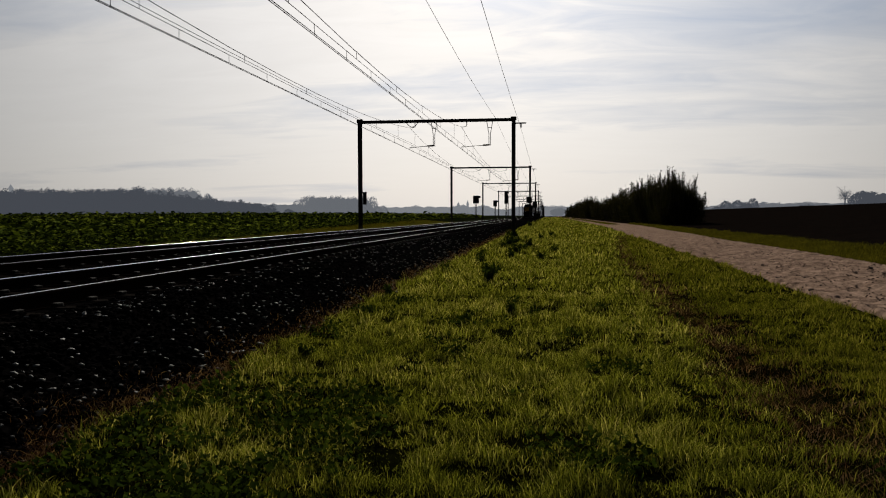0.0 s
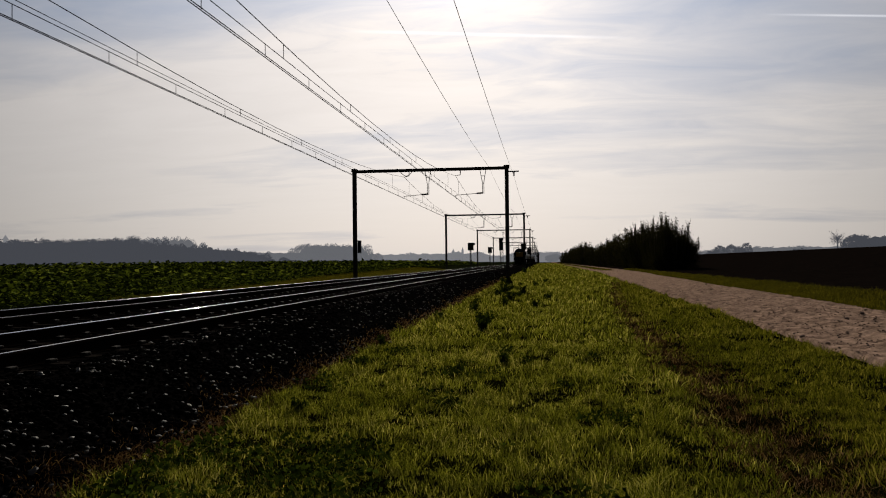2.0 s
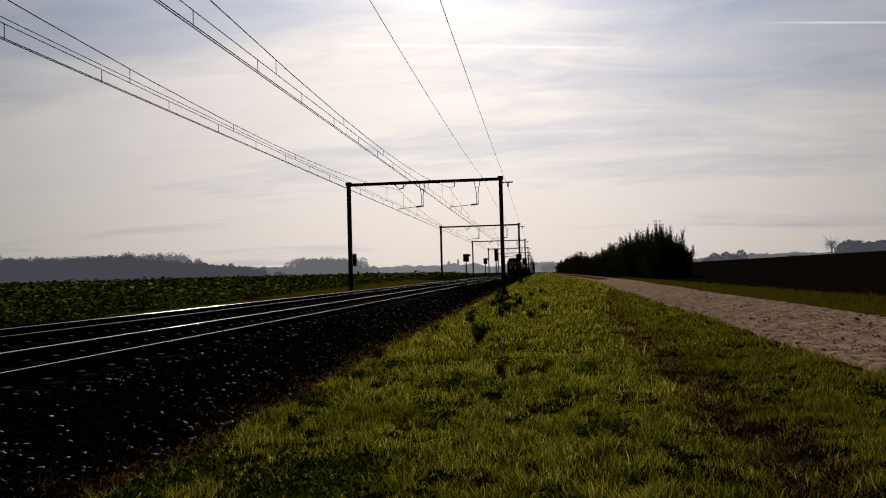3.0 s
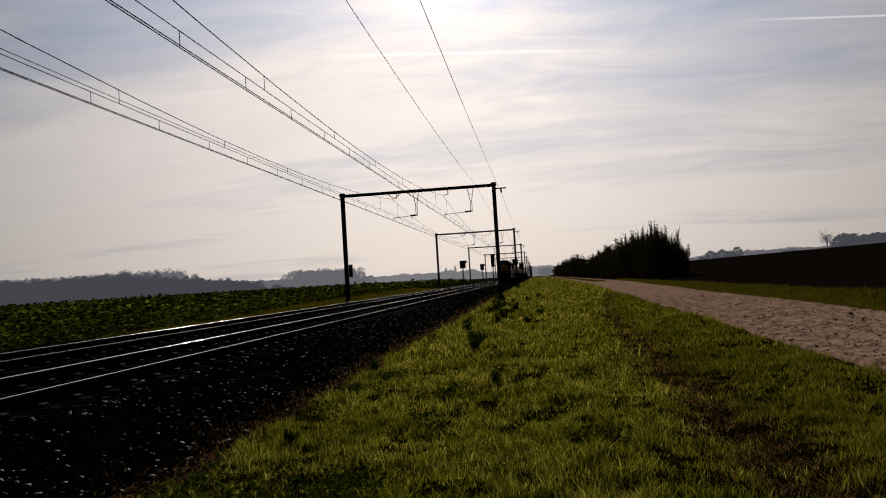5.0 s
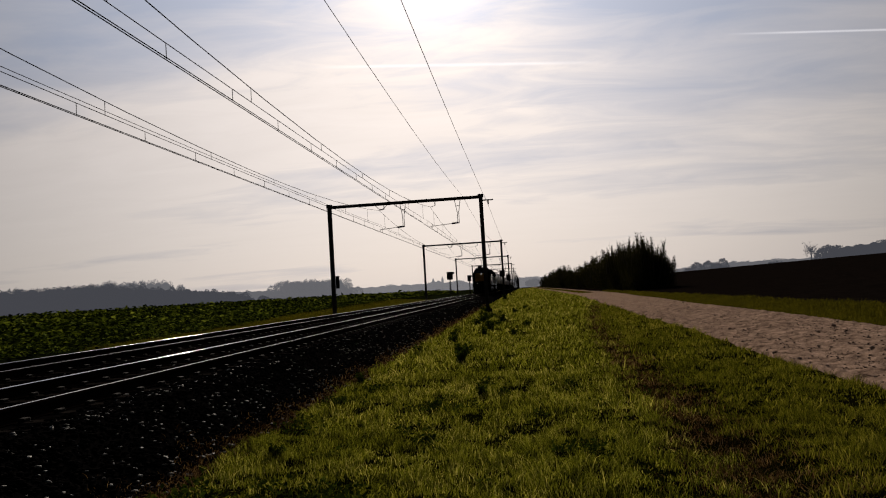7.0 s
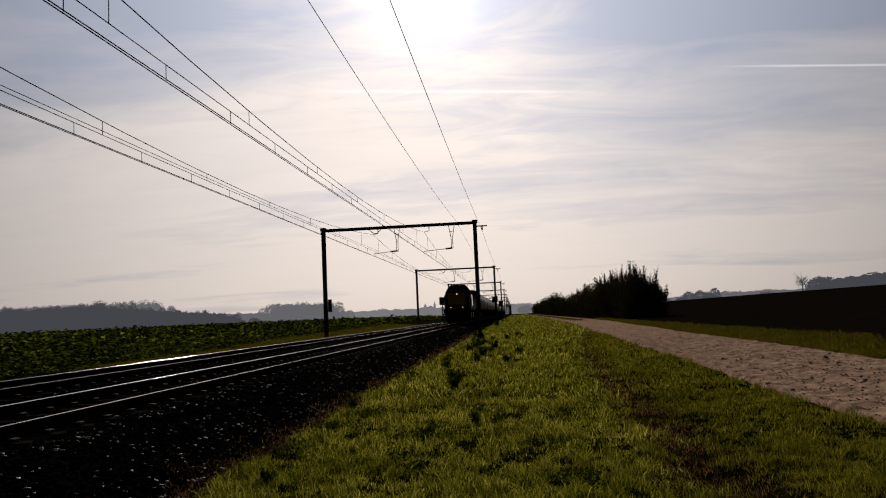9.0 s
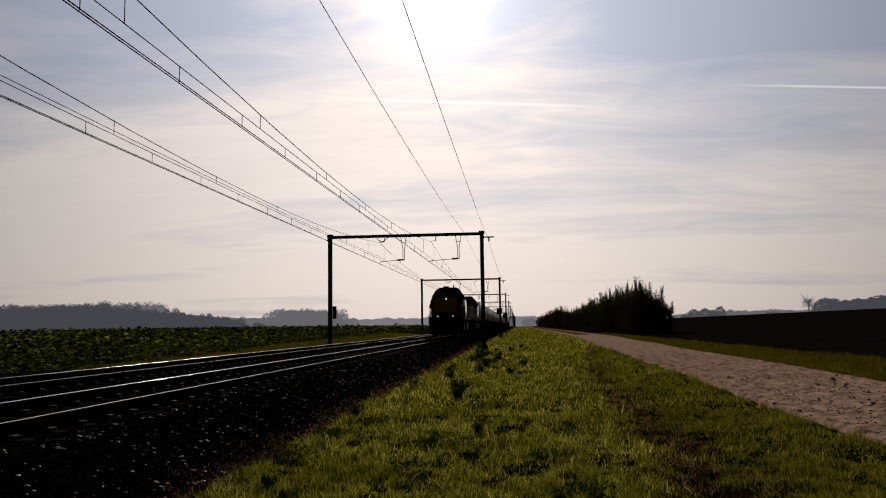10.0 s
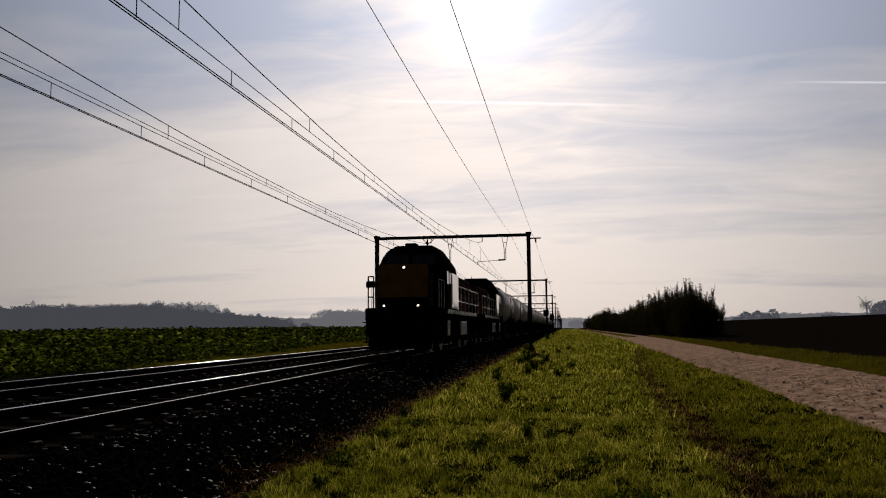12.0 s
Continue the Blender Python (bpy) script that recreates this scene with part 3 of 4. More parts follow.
def build_wires():
    stops = [0.6 - 52.2 + 52.2 * i / 12 for i in range(12 * 14 + 1)]
    for c in TRACKS:
        line = thing("overhead_line", "thin dark overhead wires with droppers above the rails", "overhead wire", "overhead wires")
        bm = bmesh.new()
        strand(bm, [(c + 0.03, stops[0], 6.05), (c + 0.03, stops[-1], 6.05)], 0.010)
        strand(bm, [(c - 0.03, stops[0], 6.05), (c - 0.03, stops[-1], 6.05)], 0.010)
        part("contact_wire", bm, WIRE, line)
        bm = bmesh.new()
        strand(bm, [(c, y, sag(y, 6.42, 6.30)) for y in stops], 0.009)
        part("auxiliary_wire", bm, WIRE, line)
        if c == TRACKS[1]:
            bm = bmesh.new()
            strand(bm, [(c + 0.06, y, sag(y, 6.52, 6.36)) for y in stops], 0.008)
            part("auxiliary_wire", bm, WIRE, line)
        bm = bmesh.new()
        strand(bm, [(c, y, sag(y, 7.56, 6.50)) for y in stops], 0.011)
        part("messenger_wire", bm, WIRE, line)
        y = 3.2
        while y < 100:
            k = int((y - 3.2) / 3.15 + 0.5)
            bm = rod(bmesh.new(), (c, y, 6.05), (c, y, sag(y, 6.42, 6.30)), 0.008, 5)
            part("dropper", bm, WIRE, line)
            if k % 2 == 0:
                bm = rod(bmesh.new(), (c, y + 1.2, sag(y, 6.42, 6.30)), (c, y + 1.2, sag(y + 1.2, 7.56, 6.50)), 0.008, 5)
                part("dropper", bm, WIRE, line)
            y += 3.15
    for x, high, low, text in ((MAST_RIGHT + 0.5, 7.42, 7.2, "thin dark feeder wire hung from the mast outriggers"),
                               (-3.5, 8.16, 7.75, "thin dark feeder wire carried on the portal beams")):
        bm = bmesh.new()
        strand(bm, [(x, y, sag(y, high, low)) for y in stops], 0.0085)
        line = thing("feeder_wire", text, "overhead wire", "overhead wires")
        part("wire", bm, WIRE, line)


def build_signal(x, y, low, high, width, foot):
    """A line-side signal seen from behind: post, ladder and black head."""
    s = thing("railway_signal", "black line-side signal on a slim post, seen from behind", "signal", "signals", at=(x, y, 0))
    bm = rod(bmesh.new(), (0, 0, foot), (0, 0, low + 0.2), 0.085)
    part("post", bm, SIGNAL_BLACK, s)
    bm = box(bmesh.new(), -width / 2, width / 2, -0.12, 0.12, low, high, 0.05)
    head = part("signal_head", bm, SIGNAL_BLACK, s)
    bm = box(bmesh.new(), width * 0.2, width * 0.75, 0.05, 0.35, high - 0.45, high - 0.05, 0.03)
    part("lamp_hood", bm, SIGNAL_BLACK, head)
    bm = bmesh.new()
    for k in (-0.18, 0.18):
        rod(bm, (k, -0.25, foot), (k, -0.25, low), 0.02)
    for i in range(int((low - foot) / 0.35)):
        rod(bm, (-0.18, -0.25, foot + 0.2 + 0.35 * i), (0.18, -0.25, foot + 0.2 + 0.35 * i), 0.014)
    part("ladder", bm, SIGNAL_BLACK, s)


for i, portal_y in enumerate(PORTALS):
    fitted = {0: [(MAST_LEFT + 0.38, 2.28, 0.22, 0.82)], 1: [(MAST_RIGHT - 0.1, 3.2, 0.75, 0.75)], 2: [(MAST_RIGHT - 0.15, 3.0, 0.9, 1.2)]}
    build_portal(portal_y, fitted.get(i, []))
build_wires()
build_signal(-12.6, 138.0, 3.65, 5.05, 1.05, 0.2)
build_signal(-12.6, 190.0, 3.7, 5.2, 0.95, 0.2)
build_signal(-7.6, 146.0, 3.7, 6.0, 0.65, 0.5)


# ---- the train ----
# yellow paint darkened, with the shade on the train's end put into it
LOCO_YELLOW = material("loco_yellow", (0.24, 0.12, 0.022), (0.13, 0.062, 0.013), 1.4, 0.6, bump=0.05, spec=0.05)
LOCO_GREY = material("loco_grey", (0.040, 0.034, 0.032), (0.022, 0.018, 0.017), 2.5, 0.7, spec=0.0)
LOCO_WHITE = material("loco_white", (0.80, 0.78, 0.75), (0.66, 0.63, 0.60), 2.5, 0.3, spec=0.6, coat=1.0)
LOCO_BLACK = material("loco_black", (0.006, 0.006, 0.006), None, 3.0, 0.8, spec=0.0)
# door red lowered to the maroon it shows in shade
LOCO_RED = material("loco_red", (0.085, 0.034, 0.027), (0.05, 0.022, 0.018), 2.5, 0.7, spec=0.0)
UNDERFRAME = material("underframe", (0.008, 0.007, 0.006), None, 4.0, 0.9, spec=0.0)
WHEEL_STEEL = material("wheel_steel", (0.05, 0.042, 0.038), None, 6.0, 0.6, 0.3)
TANK_GREY = material("tank_grey", (0.66, 0.60, 0.58), (0.44, 0.38, 0.36), 1.2, 0.45, coat=0.15, spec=0.4, stretch=(1, 1, 0.35), per_piece=0.35)
GLASS = material("cab_glass", (0.012, 0.014, 0.016), None, 3.0, 0.08, spec=0.6)
RAILING = material("handrail_paint", (0.60, 0.56, 0.48), (0.42, 0.38, 0.33), 6.0, 0.4, spec=0.4, coat=0.2)
HEADLAMP = lamp_material("headlamp_glow", (1.0, 0.88, 0.70), 1.7)
R_WHEEL = 0.5


def hood(bm, y0, y1, half, z0, z1, r=0.16):
    """A body with rounded top edges, drawn along y."""
    arc = [(half - r + r * math.cos(a), z1 - r + r * math.sin(a)) for a in [i * math.pi / 8 for i in range(5)]]
    outline = [(half, z0)] + arc + [(-x, z) for x, z in arc[::-1]] + [(-half, z0)]
    loft(bm, [[(x, y, z) for x, z in outline] for y in (y0, y1)])


def wheelset(parent, y, wheels):
    bm = bmesh.new()
    rod(bm, (-0.72, 0, 0), (0.72, 0, 0), 0.08, 12)
    for s in (-1, 1):
        rod(bm, (s * 0.69, 0, 0), (s * 0.82, 0, 0), R_WHEEL, 28)
        rod(bm, (s * 0.66, 0, 0), (s * 0.69, 0, 0), R_WHEEL + 0.03, 28)
        for k in range(5):
            a = k * 2 * math.pi / 5
            rod(bm, (s * 0.8, 0.27 * math.cos(a), 0.27 * math.sin(a)), (s * 0.835, 0.27 * math.cos(a), 0.27 * math.sin(a)), 0.05, 6)
    w = part("wheelset", bm, WHEEL_STEEL, parent)
    w.location = (0, y, R_WHEEL)
    wheels.append((w, y))
    return w


def bogie(parent, y, base, wheels):
    bm = bmesh.new()
    for s in (-1, 1):
        prism(bm, [(-base / 2 - 0.45, 0.45), (-base / 2 - 0.35, 0.78), (-0.5, 0.95), (0.5, 0.95), (base / 2 + 0.35, 0.78), (base / 2 + 0.45, 0.45),
                   (0.5, 0.35), (-0.5, 0.35)], s * 1.02 - 0.07, s * 1.02 + 0.07)
        for k in (-1, 1):
            box(bm, s * 1.12 - 0.1, s * 1.12 + 0.1, k * base / 2 - 0.2, k * base / 2 + 0.2, 0.32, 0.68, 0.04)
    box(bm, -1.0, 1.0, -0.35, 0.35, 0.55, 0.95)
    frame_part = part("bogie_frame", bm, UNDERFRAME, parent)
    frame_part.location = (0, y, 0)
    for k in (-1, 1):
        for s in (-1, 1):
            bm = rod(bmesh.new(), (s * 1.14, k * 0.42, 0.45), (s * 1.14, k * 0.42, 0.85), 0.11, 10)
            part("spring", bm, UNDERFRAME, frame_part)
        wheelset(parent, y + k * base / 2, wheels)


def buffers(parent, y, s):
    for x in (-0.875, 0.875):
        bm = rod(bmesh.new(), (x, y, 1.05), (x, y + s * 0.42, 1.05), 0.10, 12)
        rod(bm, (x, y + s * 0.42, 1.05), (x, y + s * 0.50, 1.05), 0.23, 18)
        part("buffer", bm, UNDERFRAME, parent)
    bm = rod(bmesh.new(), (0, y, 1.0), (0, y + s * 0.4, 1.0), 0.06)
    rod(bm, (0, y + s * 0.4, 1.0), (0, y + s * 0.45, 0.65), 0.05)
    part("coupling", bm, UNDERFRAME, parent)


def railing(parent, posts, levels, r=0.02, mat=None):
    """Handrails through the post feet, at the given heights."""
    bm = bmesh.new()
    for x, y, z in posts:
        rod(bm, (x, y, z), (x, y, z + levels[-1]), r, 6)
    for a, b in zip(posts, posts[1:]):
        for h in levels:
            rod(bm, (a[0], a[1], a[2] + h), (b[0], b[1], b[2] + h), r, 6)
    return part("handrail", bm, mat or RAILING, parent, "black handrail" if mat else "pale painted handrail")


def build_locomotive(text, lit):
    """A hood diesel with a raised cab behind its short hood. The origin is at the rail head under its front; +y is to its rear."""
    wheels = []
    loco = thing("diesel_locomotive", text, "locomotive", "locomotives at the head of the train")
    y0, y1, top = -0.08, 13.9, 1.66
    bm = box(bmesh.new(), -1.38, 1.38, 0.25, y1, 1.2, top, 0.03)
    deck = part("underframe", bm, UNDERFRAME, loco)
    for a, b in ((y0, 0.25), (y1, y1 + 0.08)):
        bm = box(bmesh.new(), -1.24, 1.24, a, b, 0.62, top, 0.03)
        part("buffer_beam", bm, LOCO_BLACK, loco)
    bm = bmesh.new()                                        # snow plough
    prism(bm, [(y0 - 0.12, 0.18), (y0 + 0.05, 0.18), (y0 + 0.05, 0.66), (y0 - 0.02, 0.66)], -1.15, 1.15)
    part("plough", bm, LOCO_BLACK, loco)
    # short hood with yellow face
    bm = bmesh.new()
    hood(bm, 0.46, 2.2, 0.95, top, 3.30, 0.14)
    short = part("short_hood", bm, LOCO_BLACK, loco, smooth=True)
    bm = bmesh.new()
    hood(bm, 0.40, 0.465, 0.94, 2.05, 3.28, 0.14)
    part("face_panel", bm, LOCO_YELLOW, short, "yellow painted end panel", smooth=True)
    bm = bmesh.new()
    hood(bm, 0.42, 0.47, 0.94, top, 2.05, 0.02)
    part("lower_panel", bm, LOCO_BLACK, short)
    for k in range(9):
        bm = box(bmesh.new(), -0.30, 0.30, 0.385, 0.405, 2.3 + 0.05 * k, 2.325 + 0.05 * k)
        part("grille_slat", bm, LOCO_YELLOW, short)
    for s in (-1, 1):                                       # side doors of the short hood
        bm = box(bmesh.new(), s * 0.95 - 0.012, s * 0.95 + 0.012, 0.7, 1.75, top + 0.1, 3.0, 0.01)
        part("hood_door", bm, LOCO_GREY, short)
    # lamps
    for x, y, z, r in ((0.06, 0.4, 3.15, 0.048), (-0.60, 0.0, 1.73, 0.040), (0.66, 0.0, 1.73, 0.040)):
        bm = rod(bmesh.new(), (x, y + 0.1, z), (x, y - 0.05, z), r + 0.05, 18)
        if y == 0:
            box(bm, x - 0.05, x + 0.05, 0.0, 0.15, top, z)
        ring = part("headlight", bm, LOCO_BLACK, loco)
        bm = rod(bmesh.new(), (x, y - 0.045, z), (x, y - 0.065, z), r if lit else r * 0.9, 18)
        part("lens", bm, HEADLAMP if lit else GLASS, ring, "glowing headlamp" if lit else "unlit lamp glass")
    # cab: raked front, chamfered roof
    def ring_at(y, half, high, roof_half, low):
        return [(half, y, top), (half, y, low), (half - 0.08, y, low + 0.35), (roof_half + 0.18, y, high - 0.12), (roof_half, y, high),
                (-roof_half, y, high), (-roof_half - 0.18, y, high - 0.12), (-half + 0.08, y, low + 0.35), (-half, y, low), (-half, y, top)]
    rings = [ring_at(1.9, 1.28, 3.42, 1.05, 2.95), ring_at(2.02, 1.33, 3.8, 0.95, 3.05), ring_at(2.25, 1.37, 4.06, 0.82, 3.1), ring_at(2.7, 1.38, 4.20, 0.70, 3.15),
             ring_at(4.6, 1.38, 4.24, 0.70, 3.15), ring_at(5.0, 1.38, 4.12, 0.75, 3.12), ring_at(5.2, 1.38, 3.85, 0.85, 3.1)]
    rings[0] = [(x, y, min(z, 3.42)) for x, y, z in rings[0]]
    cab = part("cab", loft(bmesh.new(), rings), LOCO_BLACK, loco)
    for x0, x1 in ((-0.98, -0.08), (0.08, 0.98)):            # windscreens
        bm = bmesh.new()
        loft(bm, [[(x0, 1.865, 3.36), (x1, 1.865, 3.36), (x1, 1.93, 3.36), (x0, 1.93, 3.36)],
                  [(x0 * 0.9, 2.0, 3.76), (x1 * 0.9, 2.0, 3.76), (x1 * 0.9, 2.06, 3.76), (x0 * 0.9, 2.06, 3.76)]])
        screen = part("windscreen", bm, GLASS, cab)
        bm = rod(bmesh.new(), ((x0 + x1) / 2, 1.85, 3.36), ((x0 + x1) / 2 + 0.2, 1.97, 3.72), 0.012, 6)
        part("wiper", bm, LOCO_BLACK, screen)
    for s in (-1, 1):
        bm = box(bmesh.new(), s * 1.405 - 0.012, s * 1.405 + 0.012, 2.02, 2.42, 2.6, 3.12, 0.01)
        part("side_window", bm, GLASS, cab)
        bm = box(bmesh.new(), s * 1.40 - 0.015, s * 1.40 + 0.015, 2.5, 3.1, top + 0.04, 3.16, 0.01)
        door = part("cab_door", bm, LOCO_GREY, cab)
        bm = box(bmesh.new(), s * 1.42 - 0.012, s * 1.42 + 0.012, 2.58, 3.02, 2.65, 3.08)
        part("pane", bm, GLASS, door)
        bm = rod(bmesh.new(), (s * 1.45, 3.15, top + 0.2), (s * 1.45, 3.15, 3.0), 0.016, 6)
        part("grab_rail", bm, RAILING, cab)
        bm = box(bmesh.new(), s * 1.41 - 0.02, s * 1.41 + 0.02, 3.25, 5.15, top + 0.04, 3.12, 0.01)
        part("corner_panel", bm, LOCO_WHITE, cab, "white glossy cab side panel")
    bm = box(bmesh.new(), -0.40, 0.08, 2.7, 3.3, 4.2, 4.31, 0.05)
    part("roof_unit", bm, LOCO_BLACK, cab)
    bm = rod(bmesh.new(), (0.5, 2.9, 4.2), (0.5, 2.9, 4.46), 0.03)
    rod(bm, (0.5, 2.72, 4.3), (0.5, 2.95, 4.3), 0.05)
    part("horn", bm, LOCO_BLACK, cab)
    # long hood
    bm = bmesh.new()
    hood(bm, 5.2, 13.1, 0.95, top, 3.35, 0.16)
    long_hood = part("long_hood", bm, LOCO_GREY, loco, smooth=True)
    for s in (-1, 1):
        for k in range(7):
            y = 5.3 + 1.11 * k
            bm = box(bmesh.new(), s * 0.95 - 0.014, s * 0.95 + 0.014, y, y + 1.05, top + 0.12, 3.1, 0.01)
            d = part("hood_door", bm, LOCO_WHITE if k == 0 else LOCO_RED, long_hood)
            for q in range(4):
                bm = box(bmesh.new(), s * 0.97 - 0.012, s * 0.97 + 0.012, y + 0.12, y + 0.93, 2.5 + 0.12 * q, 2.56 + 0.12 * q)
                part("louvre", bm, LOCO_BLACK, d)
    bm = rod(bmesh.new(), (0, 7.4, 3.35), (0, 7.4, 3.6), 0.2, 14)
    part("exhaust", bm, LOCO_BLACK, long_hood)
    for y in (9.6, 11.7):
        bm = rod(bmesh.new(), (0, y, 3.35), (0, y, 3.46), 0.55, 20)
        part("fan_cowl", bm, LOCO_BLACK, long_hood)
    # walkway rails, steps, panels below the deck
    for s in (-1, 1):
        railing(loco, [(s * 1.34, 5.3 + 1.36 * k, top) for k in range(7)], (0.40, 1.05))
        railing(loco, [(s * 1.34, y, top) for y in (0.5, 1.1, 1.75)], (1.05,), 0.012)
        railing(loco, [(s * 1.22, 0.1, top), (s * 1.02, 0.1, top)], (0.4, 0.8, 1.15), 0.025, LOCO_BLACK)
        for y in (0.65, 13.3):
            bm = bmesh.new()
            for k in range(3):
                box(bm, s * 1.36 - 0.15, s * 1.36 + 0.03, y - 0.25, y + 0.25, 0.40 + 0.36 * k, 0.44 + 0.36 * k)
            for q in (-0.26, 0.26):
                box(bm, s * 1.36 - 0.02, s * 1.36 + 0.02, y + q - 0.02, y + q + 0.02, 0.38, top)
            part("step", bm, UNDERFRAME, loco)
        for y in (2.3, 6.1):
            bm = box(bmesh.new(), s * 1.39 - 0.02, s * 1.39 + 0.02, y, y + (0.5 if y < 4 else 2.0), 0.62, 1.2, 0.01)
            part("valance_panel", bm, LOCO_WHITE, loco, "white painted panel under the walkway")
        for k in range(14):
            bm = box(bmesh.new(), s * 1.385 - 0.01, s * 1.385 + 0.01, 2.4 + 0.72 * k, 2.86 + 0.72 * k, 1.48, 1.64)
            part("edge_stripe", bm, LOCO_WHITE, deck)
    bm = box(bmesh.new(), -1.30, -0.96, 0.06, 0.14, top + 0.75, top + 0.98, 0.02)
    part("lamp_bracket", bm, LOCO_BLACK, loco)
    bm = box(bmesh.new(), -1.2, 1.2, 5.2, 8.9, 0.4, 1.2, 0.08)
    part("fuel_tank", bm, UNDERFRAME, loco)
    bogie(loco, 2.9, 2.4, wheels)
    bogie(loco, 10.9, 2.4, wheels)
    buffers(loco, y0, -1)
    buffers(loco, y1 + 0.08, 1)
    return loco, wheels


def build_tank_wagon():
    """A bogie tank wagon. The origin is at the rail head under its front buffer beam; +y is to its rear."""
    wheels = []
    w = thing("tank_wagon", "grimy grey bogie tank wagon with dished ends", "tank wagon", "tank wagons of the train")
    n = 13.2
    bm = bmesh.new()
    for s in (-1, 1):
        box(bm, s * 1.1 - 0.12, s * 1.1 + 0.12, 0, n, 1.0, 1.28)
    for y in (0.1, 3.0, n / 2, n - 3.0, n - 0.1):
        box(bm, -1.3, 1.3, y - 0.1, y + 0.1, 0.98, 1.26)
    part("underframe", bm, UNDERFRAME, w)
    rings = []
    for y, r in ((0.42, 0.05), (0.47, 0.6), (0.6, 1.05), (0.78, 1.3), (1.0, 1.42), (n - 1.0, 1.42), (n - 0.78, 1.3), (n - 0.6, 1.05), (n - 0.47, 0.6), (n - 0.42, 0.05)):
        rings.append([(r * math.cos(a), y, 2.72 + r * math.sin(a)) for a in [i * 2 * math.pi / 36 for i in range(36)]])
    tank = part("tank", loft(bmesh.new(), rings), TANK_GREY, w, smooth=True)
    for y in (2.4, 5.0, 8.2, 10.8):
        bm = bmesh.new()
        loft(bm, [[(1.435 * math.cos(a), yy, 2.72 + 1.435 * math.sin(a)) for a in [i * 2 * math.pi / 36 for i in range(36)]] for yy in (y - 0.05, y + 0.05)])
        part("band", bm, TANK_GREY, tank)
    for y in (2.2, n - 2.2):
        bm = box(bmesh.new(), -1.15, 1.15, y - 0.15, y + 0.15, 1.26, 1.9)
        part("saddle", bm, UNDERFRAME, w)
    bm = rod(bmesh.new(), (0, n / 2, 4.05), (0, n / 2, 4.3), 0.32, 18)
    part("dome", bm, TANK_GREY, tank)
    bm = box(bmesh.new(), -0.45, 0.45, n / 2 - 2.2, n / 2 + 2.2, 4.17, 4.20)
    part("catwalk", bm, UNDERFRAME, tank)
    bm = bmesh.new()
    for s in (-0.22, 0.22):
        rod(bm, (1.5, n / 2 + s, 1.2), (1.5, n / 2 + s, 3.3), 0.02, 6)
        rod(bm, (1.5, n / 2 + s, 3.3), (0.5, n / 2 + s, 4.2), 0.02, 6)
    for k in range(7):
        rod(bm, (1.5, n / 2 - 0.22, 1.35 + 0.3 * k), (1.5, n / 2 + 0.22, 1.35 + 0.3 * k), 0.014, 6)
    part("ladder", bm, UNDERFRAME, w)
    bogie(w, 2.2, 1.8, wheels)
    bogie(w, n - 2.2, 1.8, wheels)
    buffers(w, -0.02, -1)
    buffers(w, n + 0.02, 1)
    return w


# ---- growing things ----
def blades(name, x, y, height, width, mat, seed, lean=0.45, base=land, spread=6.28):
    """Grass: each blade a bent tapering strip of three triangles."""
    r = np.random.RandomState(seed)
    n = len(x)
    z = base(x, y) - 0.01
    turn = r.uniform(0, 6.283, n)
    out = r.uniform(0, spread, n)
    bend = height * r.uniform(0.1, 1.0, n) * lean * 1.6
    wx, wy = np.cos(turn) * width / 2, np.sin(turn) * width / 2
    bx, by = np.cos(out) * bend, np.sin(out) * bend
    v = np.empty((n, 5, 3))
    v[:, 0] = np.stack([x - wx, y - wy, z], -1)
    v[:, 1] = np.stack([x + wx, y + wy, z], -1)
    v[:, 2] = np.stack([x - wx * 0.8 + bx * 0.35, y - wy * 0.8 + by * 0.35, z + height * 0.6], -1)
    v[:, 3] = np.stack([x + wx * 0.8 + bx * 0.35, y + wy * 0.8 + by * 0.35, z + height * 0.6], -1)
    v[:, 4] = np.stack([x + bx, y + by, z + height], -1)
    t = np.array([[0, 1, 3], [0, 3, 2], [2, 3, 4]])
    tris = (t[None] + (np.arange(n) * 5)[:, None, None]).reshape(-1, 3)
    return fast_mesh(name, v.reshape(-1, 3), tris, mat)


def foot_line(y):
    return FOOT + 0.16 * waves(y, y * 0.0, 2.3, 21) + 0.05


